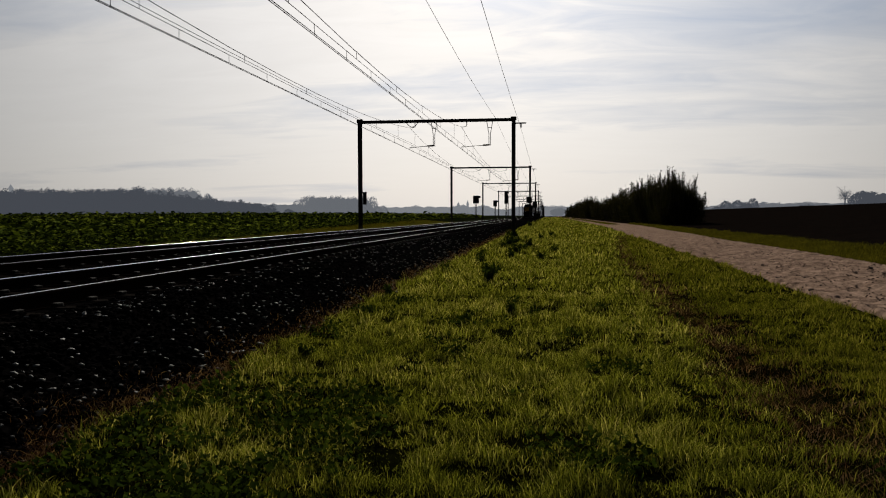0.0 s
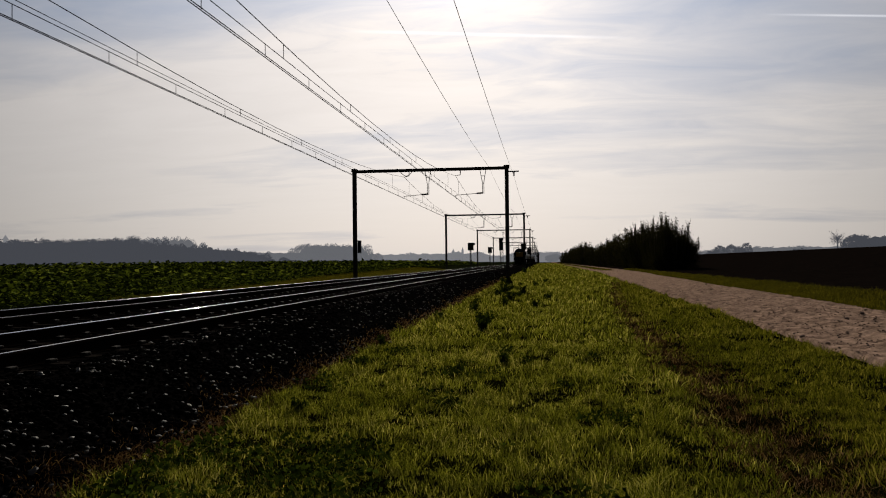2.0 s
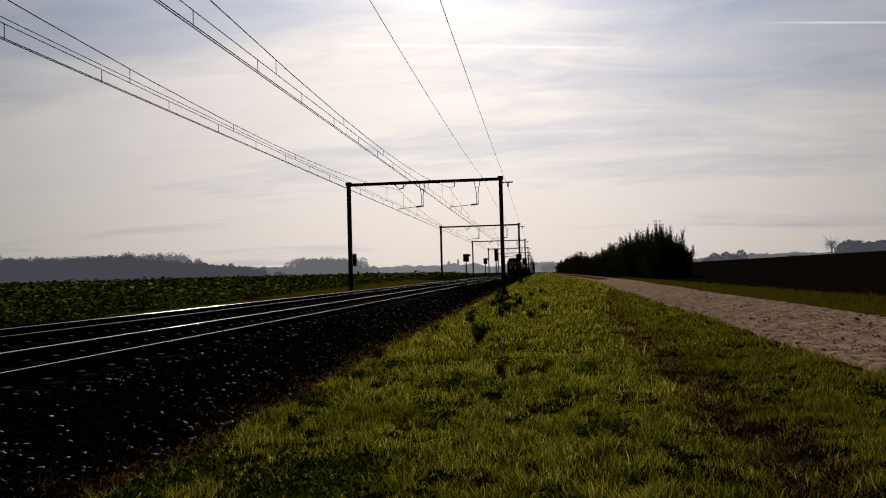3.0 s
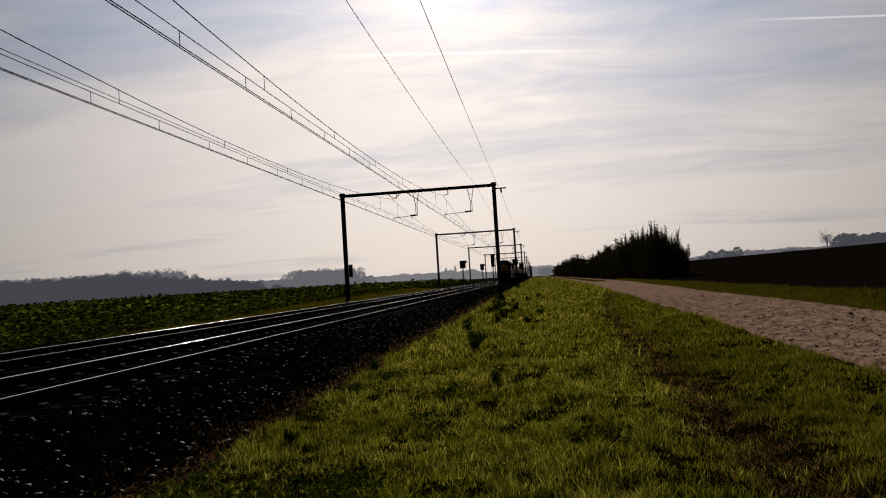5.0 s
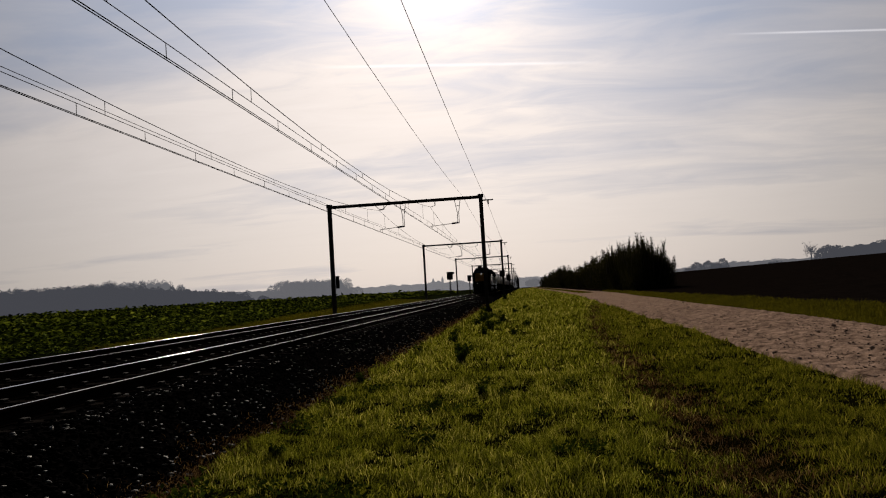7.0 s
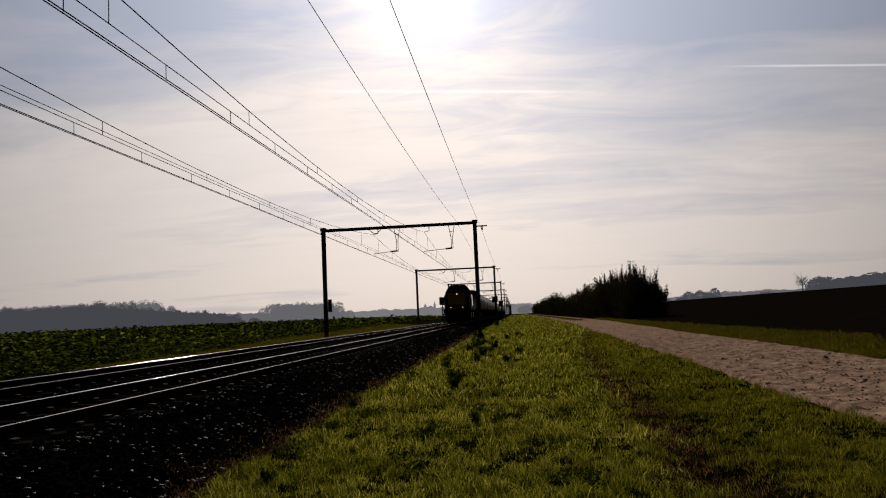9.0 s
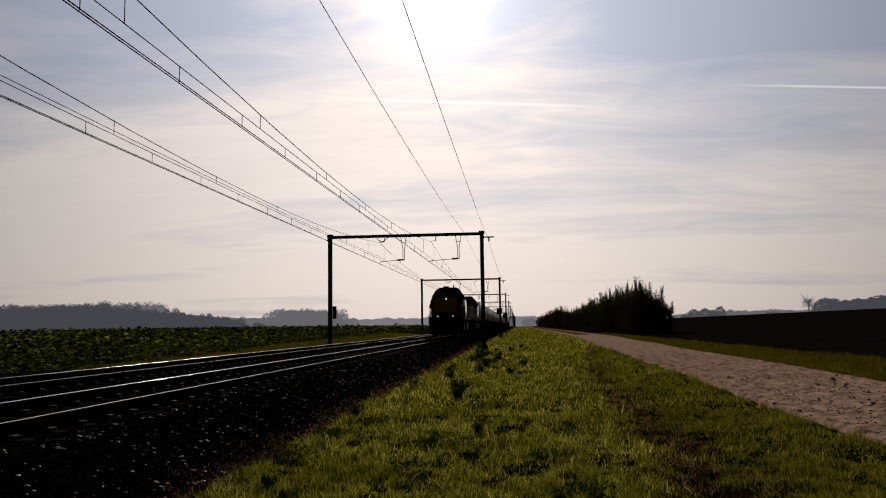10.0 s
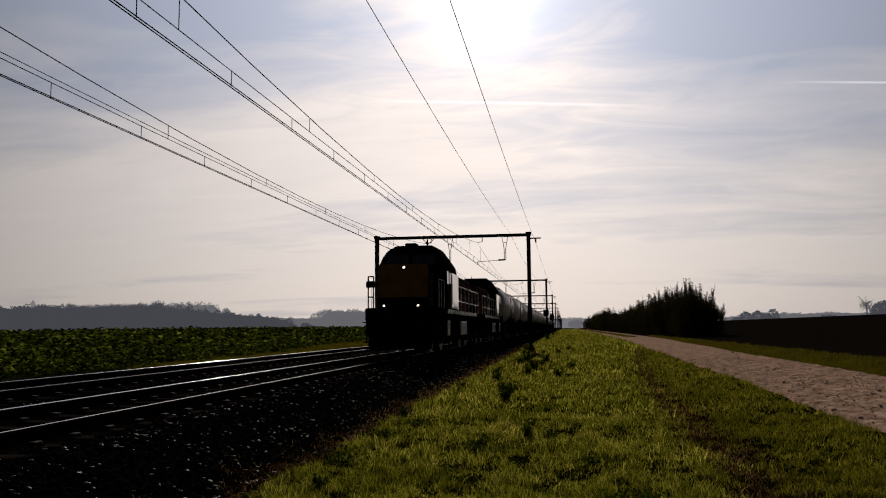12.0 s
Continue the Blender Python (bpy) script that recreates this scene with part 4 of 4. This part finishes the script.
def build_grass():
    r = np.random.RandomState(9)
    xs, ys, hs, ws = [], [], [], []
    for y0, y1, x0, x1, per, h, w in ((2.4, 5.5, -3.4, 4.8, 5600, 0.060, 0.0038), (5.5, 9, -3.4, 6.2, 3300, 0.064, 0.0052), (9, 15, -3.4, 7, 1500, 0.068, 0.008),
                                      (15, 26, -3.4, 8, 420, 0.085, 0.017), (26, 50, -3.4, 8, 160, 0.09, 0.028), (50, 110, -3.4, 9, 45, 0.10, 0.055), (110, 260, -3.4, 9, 12, 0.12, 0.11), (260, 600, -3.4, 12, 3, 0.15, 0.25)):
        n = int((y1 - y0) * (x1 - x0) * per)
        x, y = r.uniform(x0, x1, n), r.uniform(y0, y1, n)
        small = waves(x, y, 0.30, 31) + 0.5 * waves(x, y, 0.17, 34)
        clump = 0.8 * small + 0.8 * waves(x, y, 0.8, 35) + 0.5 * waves(x, y, 2.3, 32)
        keep = (x > foot_line(y) + 0.10 + 0.12 * waves(x, y, 0.5, 53)) & (x < road_left(y) + 0.12 * waves(x, y, 0.8, 33)) & (clump > r.uniform(-1.3, 0.12, n))
        worn = 1.15 * np.exp(-((x - rut(y)) / (0.30 + 1.7 / y)) ** 2) * np.clip(0.80 + 0.8 * waves(x, y, 0.9, 36), 0.2, 1.0) * (1 - 0.25 * smoothstep(12, 28, y)) * smoothstep(58, 50, y)
        weedy = smoothstep(-0.9, -2.0, x) * smoothstep(7.0, 5.0, y) * np.clip(0.62 + 0.9 * waves(x, y, 1.1, 38), 0.1, 0.92)
        weedy = np.maximum(weedy, 0.8 * smoothstep(0.30, 0.55, waves(x, y, 1.4, 51) + 0.35 * waves(x, y, 0.4, 52) - 0.06 * (x + 2.5)) * smoothstep(14, 9, y))
        keep &= r.uniform(0, 1, n) > weedy
        keep &= r.uniform(0, 1, n) > worn
        x, y, clump = x[keep], y[keep], clump[keep]
        tall = 1 + 1.25 * np.clip(clump, -0.62, 1.4)
        xs.append(x), ys.append(y)
        hs.append(h * tall * r.uniform(0.5, 1.5, len(x)))
        ws.append(w * r.uniform(0.6, 1.4, len(x)))
    x, y, h, w = (np.concatenate(v) for v in (xs, ys, hs, ws))
    right = x > rut(y) + 0.35 * waves(x, y, 1.6, 37)
    for pick, mat, seed, name, text in ((~right, BLADE, 10, "grass", "short green grass on the verge, lit from behind"),
                                        (right, WORN_BLADE, 16, "worn_grass", "shorter olive grass between the wheel rut and the farm track")):
        ob = blades(name, x[pick], y[pick], h[pick] * (0.85 if mat is WORN_BLADE else 1.0), w[pick], mat, seed, lean=0.75)
        tagged(ob, text, "grass", kind="stuff")
    # the verge beyond the farm track
    n = 60000
    y = 16 * (120 / 16) ** r.uniform(0, 1, n)
    x = r.uniform(road_right(y) - 0.1, np.minimum(12.9 + 0.3 * waves(y, y * 0, 5.0, 17), road_right(y) + 5.0))
    ob = blades("far_grass", x, y, r.uniform(0.06, 0.20, n) * (1 + 0.5 * waves(x, y, 3.0, 19)) + 0.16 * smoothstep(12.2, 13.0, x), 0.006 + 0.0006 * y, FAR_BLADE, 11)
    tagged(ob, "taller grass between the farm track and the field", "grass", kind="stuff")
    n = 40000
    y = 26 * (130 / 26) ** r.uniform(0, 1, n)
    x = r.uniform(crop_edge(y) - 0.6, -12.6)
    ob = blades("lineside_grass", x, y, r.uniform(0.06, 0.22, n), 0.006 + 0.0007 * y, FAR_BLADE, 20)
    tagged(ob, "grass strip between the ballast and the crop", "grass", kind="stuff")
    n = 9000
    y = 115 * (600 / 115) ** r.uniform(0, 1, n)
    x = (road_left(y) + road_right(y)) / 2 + r.normal(0, 0.35, n)
    ob = blades("lane_grass", x, y, r.uniform(0.15, 0.3, n), 0.0011 * y, FAR_BLADE, 13)
    tagged(ob, "grass strip between the wheel lanes of the farm track", "grass", kind="stuff")
    n = 34000
    y = 3.4 + 10.0 * r.uniform(0, 1, n) ** 1.4
    x = r.uniform(-3.0, 2.0, n)
    keep = (waves(x, y, 1.4, 51) + 0.35 * waves(x, y, 0.4, 52) > 0.30 + 0.06 * (x + 2.5)) | ((x < -1.1) & (y < 6.4) & (waves(x, y, 1.1, 38) > -0.15))
    keep &= x > foot_line(y) + 0.1
    x, y = x[keep], y[keep]
    ob = leaves("clover", np.stack([x, y, land(x, y) + 0.02 + 0.10 * r.uniform(0, 1, len(x))], -1), r.uniform(0.025, 0.065, len(x)), WEED_LEAF, 18)
    tagged(ob, "patches of low dark broad-leaved weeds in the grass", "weeds", kind="stuff")
    # dead grass in the wheel rut and at the foot of the ballast
    n = 46000
    y = 3 * (75 / 3) ** r.uniform(0, 1, n)
    strip = foot_line(y) + r.normal(-0.05, 0.11, n) * (1.2 + 0.9 * waves(y, y * 0, 1.9, 39))
    x = np.where(r.uniform(0, 1, n) < 0.62, rut(y) + r.normal(0, 0.24, n) * (1 + 3 / y), strip)
    ob = blades("dry_grass", x, y, r.uniform(0.015, 0.085, n), 0.003 + 0.0004 * y, DRY_BLADE, 12, lean=1.4,
                base=lambda a, b: np.maximum(land(a, b), np.where(a < FOOT + 0.15, BED_HEIGHT(a, b), -1)))
    tagged(ob, "dead brown grass and straw", "dry grass", kind="stuff")


def leaves(name, at, size, mat, seed, droop=0.5, plain=False, ways=None):
    """Broad leaves: each a folded diamond of four triangles, or of two where they are far and plain."""
    r = np.random.RandomState(seed)
    n = len(at)
    d = r.normal(0, 1, (n, 3))
    d[:, 2] = np.abs(d[:, 2]) * droop
    d = d if ways is None else ways
    d /= np.linalg.norm(d, axis=1)[:, None]
    side = np.cross(d, r.normal(0, 1, (n, 3)) * (1.0 if ways is None else 0.35) + (0, 0, 0 if ways is None else 1))
    side /= np.linalg.norm(side, axis=1)[:, None]
    up = np.cross(side, d)
    size = np.broadcast_to(size, n)[:, None]
    v = np.empty((n, 5, 3))
    v[:, 0] = at
    v[:, 1] = at + d * size * 0.5 + side * size * 0.32 + up * size * 0.08
    v[:, 2] = at + d * size * 0.5 - up * size * 0.04
    v[:, 3] = at + d * size * 0.5 - side * size * 0.32 + up * size * 0.08
    v[:, 4] = at + d * size - up * size * 0.12
    t = np.array([[0, 1, 2], [0, 2, 3], [1, 4, 2], [2, 4, 3]])
    if plain:
        v, t = v[:, [0, 1, 3, 4]], np.array([[0, 1, 3], [0, 3, 2]])
    k = v.shape[1]
    return fast_mesh(name, v.reshape(-1, 3), (t[None] + (np.arange(n) * k)[:, None, None]).reshape(-1, 3), mat)


def crop_edge(y):
    return -15.4 - 5.5 * smoothstep(30, 75, y) + 0.35 * waves(y, y * 0, 6.0, 45)


def build_crop():
    """Rows of leafy plants: each a rosette of leaves that rise and arch outwards."""
    r = np.random.RandomState(14)
    at, size, ways = [], [], []
    for y0, y1, x0, x1, row, step, count, s in ((8, 60, -25, -14.6, 0.95, 0.80, 46, 0.19), (60, 120, -25, -16.6, 0.8, 0.75, 16, 0.30), (12, 120, -75, -25, 1.0, 0.95, 11, 0.42),
                                                (120, 260, -60, -16.6, 1.2, 1.2, 6, 0.6), (40, 260, -190, -75, 1.8, 1.8, 6, 0.85)):
        gx, gy = np.meshgrid(np.arange(x0, x1, row), np.arange(y0, y1, step))
        px, py = gx.ravel() + r.normal(0, row * 0.16, gx.size), gy.ravel() + r.normal(0, step * 0.25, gx.size)
        big = 0.88 + 0.35 * waves(px, py, 4.0, 42) + 0.35 * waves(px, py, 1.7, 43) + r.normal(0, 0.27, gx.size)
        inside = px < crop_edge(py)
        px, py, big = (np.repeat(v[inside], count) for v in (px, py, np.clip(big, 0.28, 1.5)))
        n = len(px)
        a, lift = r.uniform(0, 6.283, n), r.uniform(0.25, 1.25, n)
        way = np.stack([np.cos(a), np.sin(a), lift], -1)
        way /= np.linalg.norm(way, axis=1)[:, None]
        stalk = big * min(max(row, 0.5), 0.60 if y1 <= 60 else 0.78) * r.uniform(0.3, 0.85, n)
        base = np.stack([px, py, land(px, py) + 0.05], -1)
        at.append(base + way * stalk[:, None])
        size.append(s * big * r.uniform(0.7, 1.25, n))
        way = way.copy()
        way[:, 2] -= r.uniform(0.2, 0.9, n)
        ways.append(way)
    ob = leaves("root_crop", np.concatenate(at), np.concatenate(size), CROP_LEAF, 15, ways=np.concatenate(ways))
    tagged(ob, "dense leafy green root crop in rows", "crop", kind="stuff")


def build_weed(x, y, size, seed, label):
    r = np.random.RandomState(seed)
    w = thing("weed", label, "weed", "weeds on the verge", at=(x, y, float(land(x, y))))
    bm = bmesh.new()
    tips = []
    for _ in range(7):
        a, l = r.uniform(0, 6.28), size * r.uniform(0.6, 1.2)
        tip = (math.cos(a) * l * 0.5, math.sin(a) * l * 0.5, l)
        rod(bm, (0, 0, -0.02), tip, 0.006, 5, 0.002)
        tips.append(tip)
    part("stem", bm, BARK, w)
    n = 260
    k = r.randint(0, 7, n)
    at = np.array(tips)[k] * r.uniform(0.15, 1.05, (n, 1)) + r.normal(0, size * 0.14, (n, 3))
    at[:, 2] = np.abs(at[:, 2])
    f = leaves("foliage", at, size * 0.28 * r.uniform(0.6, 1.3, n), WEED_LEAF, seed + 1, droop=0.9)
    f.parent = w


def bush_parts(seed, height, width, depth, fine):
    """One tall bush of a hedge: stems, upright shoots and leaves; returns the meshes."""
    r = np.random.RandomState(seed)
    bm = bmesh.new()
    at = []
    body, tip = (520, 16) if fine else (110, 6)
    for _ in range(30):
        x, y = r.uniform(-width, width) * 0.5, r.uniform(-depth, depth) * 0.5
        h = height * r.uniform(0.70, 1.0) * (1 - 0.42 * (abs(x) / (width * 0.5)) ** 2.2)
        tx, ty = x * 1.1 + r.normal(0, 0.2), y * 1.1 + r.normal(0, 0.2)
        rod(bm, (x * 0.5, y * 0.5, -0.1), (x, y, h * 0.5), 0.07, 5, 0.045)
        rod(bm, (x, y, h * 0.5), (tx, ty, h), 0.045, 5, 0.006)
        for _ in range(10 if fine else 4):
            f = r.uniform(0.3, 1.0)
            px, py, pz = x + (tx - x) * f, y + (ty - y) * f, h * (0.5 + 0.5 * f)
            l = height * r.uniform(0.08, 0.22)
            ex, ey, ez = px + r.normal(0, 0.14), py + r.normal(0, 0.14), pz + l
            rod(bm, (px, py, pz), (ex, ey, ez), 0.022, 4, 0.006)
            g = r.uniform(0, 1, (tip, 1))
            at.append(np.array([[px, py, pz]]) * (1 - g) + np.array([[ex, ey, ez]]) * g + r.normal(0, 0.04, (tip, 3)))
        g = r.uniform(0, 1, (body, 1)) ** 0.9
        at.append(np.array([[x * 0.85, y * 0.85, 0.05]]) * (1 - g) + np.array([[tx, ty, h * 0.90]]) * g + r.normal(0, 0.34, (body, 3)) * (1.15 - 0.75 * g))
    stem = part("stem", bm, BARK)
    at = np.concatenate(at)
    at[:, 2] = np.maximum(at[:, 2], 0.05)
    crown = leaves("crown", at, (0.13 if fine else 0.30) * r.uniform(0.6, 1.4, len(at)), HEDGE_LEAF, seed + 3, plain=True)
    return stem, crown


def build_hedge():
    r = random.Random(8)
    text = "tall dark bushy shrub with upright shoots beside the farm track"
    near = [(17.8, 111), (18.6, 115.5), (17.6, 119), (18.1, 123), (17.8, 128), (17.9, 133), (17.9, 139), (18.9, 109.5), (19.1, 116)]
    far = [(17.9, y) for y in (146, 153, 161, 170, 180, 190, 202, 216, 231, 248, 266, 283)]
    far += [(17.4, y) for y in (300, 312, 326, 342, 360, 378, 400, 425, 455, 490, 530, 580, 640)]
    for spots, fine, seeds in ((near, True, (51, 52, 53)), (far, False, (55, 56, 57))):
        kinds = []
        for seed in seeds:
            b = thing("hedge_bush", text, "bush", "hedge row of tall bushes")
            for ob in bush_parts(seed, 7.4, 5.0, 6.0, fine):
                ob.parent = b
            kinds.append(b)
        for i, (x, y) in enumerate(spots):
            b = kinds[i] if i < len(kinds) else copy_thing(r.choice(kinds), Matrix())
            k = (0.7 if x > 18.8 else r.uniform(0.92, 1.06) * (0.9 if y > 225 else 1.0)) if y < 300 else r.uniform(1.1, 1.28)
            b.matrix_basis = pose(x + r.uniform(-0.4, 0.4), y, float(land(x, y)), 0, 0, r.choice((0, 180)) + r.uniform(-20, 20)) @ Matrix.Diagonal((1.0, 1.15 + y / 500, k, 1))


def build_bare_tree(x, y, height):
    """A lone thin-crowned tree on the ridge."""
    r = np.random.RandomState(91)
    t = thing("tree", "lone thin-crowned hazy tree on the ridge of the field", "tree", at=(x, y, float(land(x, y))))
    bm = bmesh.new()
    rod(bm, (0, 0, -0.2), (0.2, 0, height * 0.5), 0.35, 8, 0.2)
    tips = []
    for _ in range(26):
        z = height * r.uniform(0.35, 0.6)
        a, l = r.uniform(0, 6.28), height * r.uniform(0.25, 0.45)
        e = (math.cos(a) * l * 0.75, math.sin(a) * l * 0.75, min(z + l * r.uniform(0.4, 0.9), height))
        rod(bm, (0.1, 0, z), e, 0.10, 5, 0.02)
        tips.append(e)
    # trunk and crown take the woods' glowing haze too
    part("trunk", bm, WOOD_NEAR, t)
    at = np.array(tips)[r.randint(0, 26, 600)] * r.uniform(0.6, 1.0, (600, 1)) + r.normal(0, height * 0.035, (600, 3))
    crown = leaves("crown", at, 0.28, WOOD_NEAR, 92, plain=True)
    crown.parent = t


def build_wood(name, label, start, end, low, high, step, depth, mat, seed, ragged=0.35, ground=0.0, bare=False):
    """A far wood: crowns of many clumps along a line, in rows behind one another."""
    r = np.random.RandomState(seed)
    a, b = np.array(start, float), np.array(end, float)
    length = np.linalg.norm(b - a)
    n = int(length / step)
    at = []
    for i in range(n):
        for row in range(2):
            p = a + (b - a) * (i + r.uniform(0, 1)) / n + r.normal(0, depth * 0.3, 2)
            f = i / max(n - 1, 1)
            h = (low + (high - low) * f) * r.uniform(1 - ragged, 1.0) * min(1.0, 0.55 + 4 * f, 0.55 + 4 * (1 - f))
            c = 800
            u = r.normal(0, 1, (c, 3))
            u /= np.linalg.norm(u, axis=1)[:, None]
            u *= r.uniform(0.5, 1.0, (c, 1)) ** 0.4
            q = np.stack([p[0] + u[:, 0] * step * 0.9, p[1] + u[:, 1] * step * 0.9, ground + h * 0.55 + u[:, 2] * h * 0.45], -1)
            at.append(q)
    at = np.concatenate(at)
    ob = leaves(name, at, max(step * 0.17, 1.2) * r.uniform(0.5, 1.2, len(at)), mat, seed + 1, 0.9, plain=True)
    # the dark body behind the outline
    bm = bmesh.new()
    side = np.array([b[1] - a[1], a[0] - b[0]]) / length * depth
    k = 40
    front = [a + (b - a) * i / k for i in range(k + 1)]
    lower = [bm.verts.new((*(p), ground - 3)) for p in front]
    upper = [bm.verts.new((*(p + side * 0.2), ground + (low + (high - low) * i / k) * (0.86 + 0.04 * math.sin(i * 2.1 + seed)) * min(1.0, 0.1 + 6 * i / k, 0.1 + 6 * (k - i) / k))) for i, p in enumerate(front)]
    rear = [bm.verts.new((*(p + side), ground - 3)) for p in front]
    for i in range(k):
        bm.faces.new((lower[i], lower[i + 1], upper[i + 1], upper[i]))
        bm.faces.new((upper[i], upper[i + 1], rear[i + 1], rear[i]))
    tagged(ob, label, "wood", kind="stuff")
    if not bare:
        body = part("wood_body", bm, mat, ob)
        body.location = (0, 0, 0)
    else:
        bm.free()


def polar(x, d):
    """The point at distance d along y in the direction x/y = x."""
    return (x * d, d)


# haze put into the materials as emission, stronger with distance
WOOD_NEAR = distance_material("far_wood_haze_glow", (0.02, 0.022, 0.02), (0.052, 0.056, 0.066))
WOOD_MID = distance_material("farther_wood_haze_glow", (0.06, 0.06, 0.06), (0.115, 0.12, 0.13))
WOOD_FAR = distance_material("farthest_wood_haze_glow", (0.06, 0.06, 0.06), (0.17, 0.175, 0.185))
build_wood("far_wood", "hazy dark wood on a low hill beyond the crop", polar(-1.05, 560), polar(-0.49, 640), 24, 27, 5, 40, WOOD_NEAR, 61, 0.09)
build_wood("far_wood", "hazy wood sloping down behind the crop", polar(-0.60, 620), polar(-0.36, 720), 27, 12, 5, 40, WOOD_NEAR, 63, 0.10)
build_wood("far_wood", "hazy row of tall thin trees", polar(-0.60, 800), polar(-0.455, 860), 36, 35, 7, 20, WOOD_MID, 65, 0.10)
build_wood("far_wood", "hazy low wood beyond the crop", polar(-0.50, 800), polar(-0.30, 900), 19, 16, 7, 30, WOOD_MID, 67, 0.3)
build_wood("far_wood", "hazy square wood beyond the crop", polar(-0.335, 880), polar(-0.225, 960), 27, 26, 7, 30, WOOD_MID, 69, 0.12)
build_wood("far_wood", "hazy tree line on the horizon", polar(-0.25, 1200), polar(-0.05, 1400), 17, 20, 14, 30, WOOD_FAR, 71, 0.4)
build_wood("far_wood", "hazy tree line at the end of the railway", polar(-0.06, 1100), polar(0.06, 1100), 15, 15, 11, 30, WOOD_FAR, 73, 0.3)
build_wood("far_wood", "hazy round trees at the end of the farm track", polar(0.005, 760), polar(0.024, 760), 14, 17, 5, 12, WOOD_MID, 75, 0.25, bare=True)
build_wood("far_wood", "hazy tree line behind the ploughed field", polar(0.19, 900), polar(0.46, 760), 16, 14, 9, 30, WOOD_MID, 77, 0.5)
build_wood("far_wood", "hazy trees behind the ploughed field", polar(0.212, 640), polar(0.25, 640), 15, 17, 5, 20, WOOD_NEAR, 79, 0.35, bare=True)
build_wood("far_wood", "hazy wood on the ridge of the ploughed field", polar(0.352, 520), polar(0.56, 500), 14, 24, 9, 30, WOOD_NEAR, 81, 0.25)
def build_spire(name, label, category, x, y, low, parts):
    """A far hazy roof line: blocks and pointed roofs above the trees."""
    t = thing(name, label, category, at=(x, y, 0))
    for kind, cx, w, z0, z1 in parts:
        bm = bmesh.new()
        if kind == "roof":
            bmesh.ops.create_cone(bm, cap_ends=True, segments=4, radius1=w * 0.75, radius2=0.05, depth=z1 - z0,
                                  matrix=Matrix.Translation((cx, 0, (z0 + z1) / 2)) @ Matrix.Rotation(radians(45), 4, "Z"))
        else:
            box(bm, cx - w / 2, cx + w / 2, -w / 2, w / 2, low if z0 == 0 else z0, z1)
        # walls and roofs carry the farthest wood's haze glow
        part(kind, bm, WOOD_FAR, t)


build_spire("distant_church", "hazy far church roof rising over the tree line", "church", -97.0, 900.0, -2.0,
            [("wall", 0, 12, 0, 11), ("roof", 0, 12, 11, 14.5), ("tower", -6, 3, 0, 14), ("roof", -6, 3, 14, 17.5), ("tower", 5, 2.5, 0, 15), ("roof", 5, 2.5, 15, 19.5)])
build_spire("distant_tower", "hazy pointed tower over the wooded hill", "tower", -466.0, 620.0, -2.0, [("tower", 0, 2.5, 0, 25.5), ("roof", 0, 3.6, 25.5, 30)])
build_hedge()
build_bare_tree(112.0, 310.0, 9.0)
build_crop()
build_grass()
WEEDS = [(-1.35, 18.6, 0.30), (-2.35, 27.0, 0.22), (-1.9, 34.0, 0.28), (-1.75, 37.0, 0.32), (-1.6, 40.0, 0.28), (-2.0, 43.0, 0.26), (-2.4, 46.0, 0.25),
         (-2.2, 51.8, 0.38), (-2.5, 52.4, 0.35), (-2.7, 20.5, 0.20), (-2.9, 14.0, 0.16), (-2.6, 11.0, 0.15), (-2.45, 7.6, 0.13), (-1.2, 47.0, 0.22), (-0.9, 33.0, 0.20),
         (-2.2, 103.5, 0.5), (-1.29, 17.1, 0.26), (-2.00, 23.1, 0.24), (-1.16, 30.2, 0.30), (-0.85, 35.6, 0.28), (-1.23, 26.9, 0.24),
         (-0.34, 47.5, 0.30), (0.28, 55.3, 0.28), (-0.15, 26.2, 0.20), (0.26, 30.2, 0.22), (-0.51, 11.7, 0.16), (-1.08, 10.3, 0.14), (-0.15, 11.3, 0.15), (-3.92, 26.9, 0.20)]
for i, (wx, wy, size) in enumerate(WEEDS):
    build_weed(wx, wy, size * 1.05, 200 + 2 * i, "low dark leafy weed in the grass")
build_stones(BED, BED_HEIGHT)

LOCOS = [build_locomotive("yellow-faced diesel locomotive with a black cab and lit headlamps, leading", True),
         build_locomotive("dark diesel locomotive, coupled cab last behind the leader", False)]
WAGONS = [build_tank_wagon()]
WAGONS += [copy_thing(WAGONS[0], Matrix()) for _ in range(21)]


def motions():
    """The train runs towards the camera at a steady 17.7 m/s."""
    speed, arrival = 17.7, 27.2
    times = [0.0, 3.0, 6.0, 9.0, 12.0]
    for i, (loco, wheels) in enumerate(LOCOS):
        # the second one runs cab last
        walk(loco, [(t, pose(TRACKS[0], arrival + speed * (12.0 - t) + (29.1 if i else 0.0), RAIL_Z, 0, 0, 180 if i else 0)) for t in times])
        for wheel, y in wheels:
            walk(wheel, [(k / 30, pose(0, y, R_WHEEL, math.degrees(speed * k / 30 / R_WHEEL) * (-1 if i else 1))) for k in range(361)])
    for i, wagon in enumerate(WAGONS):
        walk(wagon, [(t, pose(TRACKS[0], arrival + speed * (12.0 - t) + 30.3 + 14.25 * i, RAIL_Z)) for t in times])


motions()
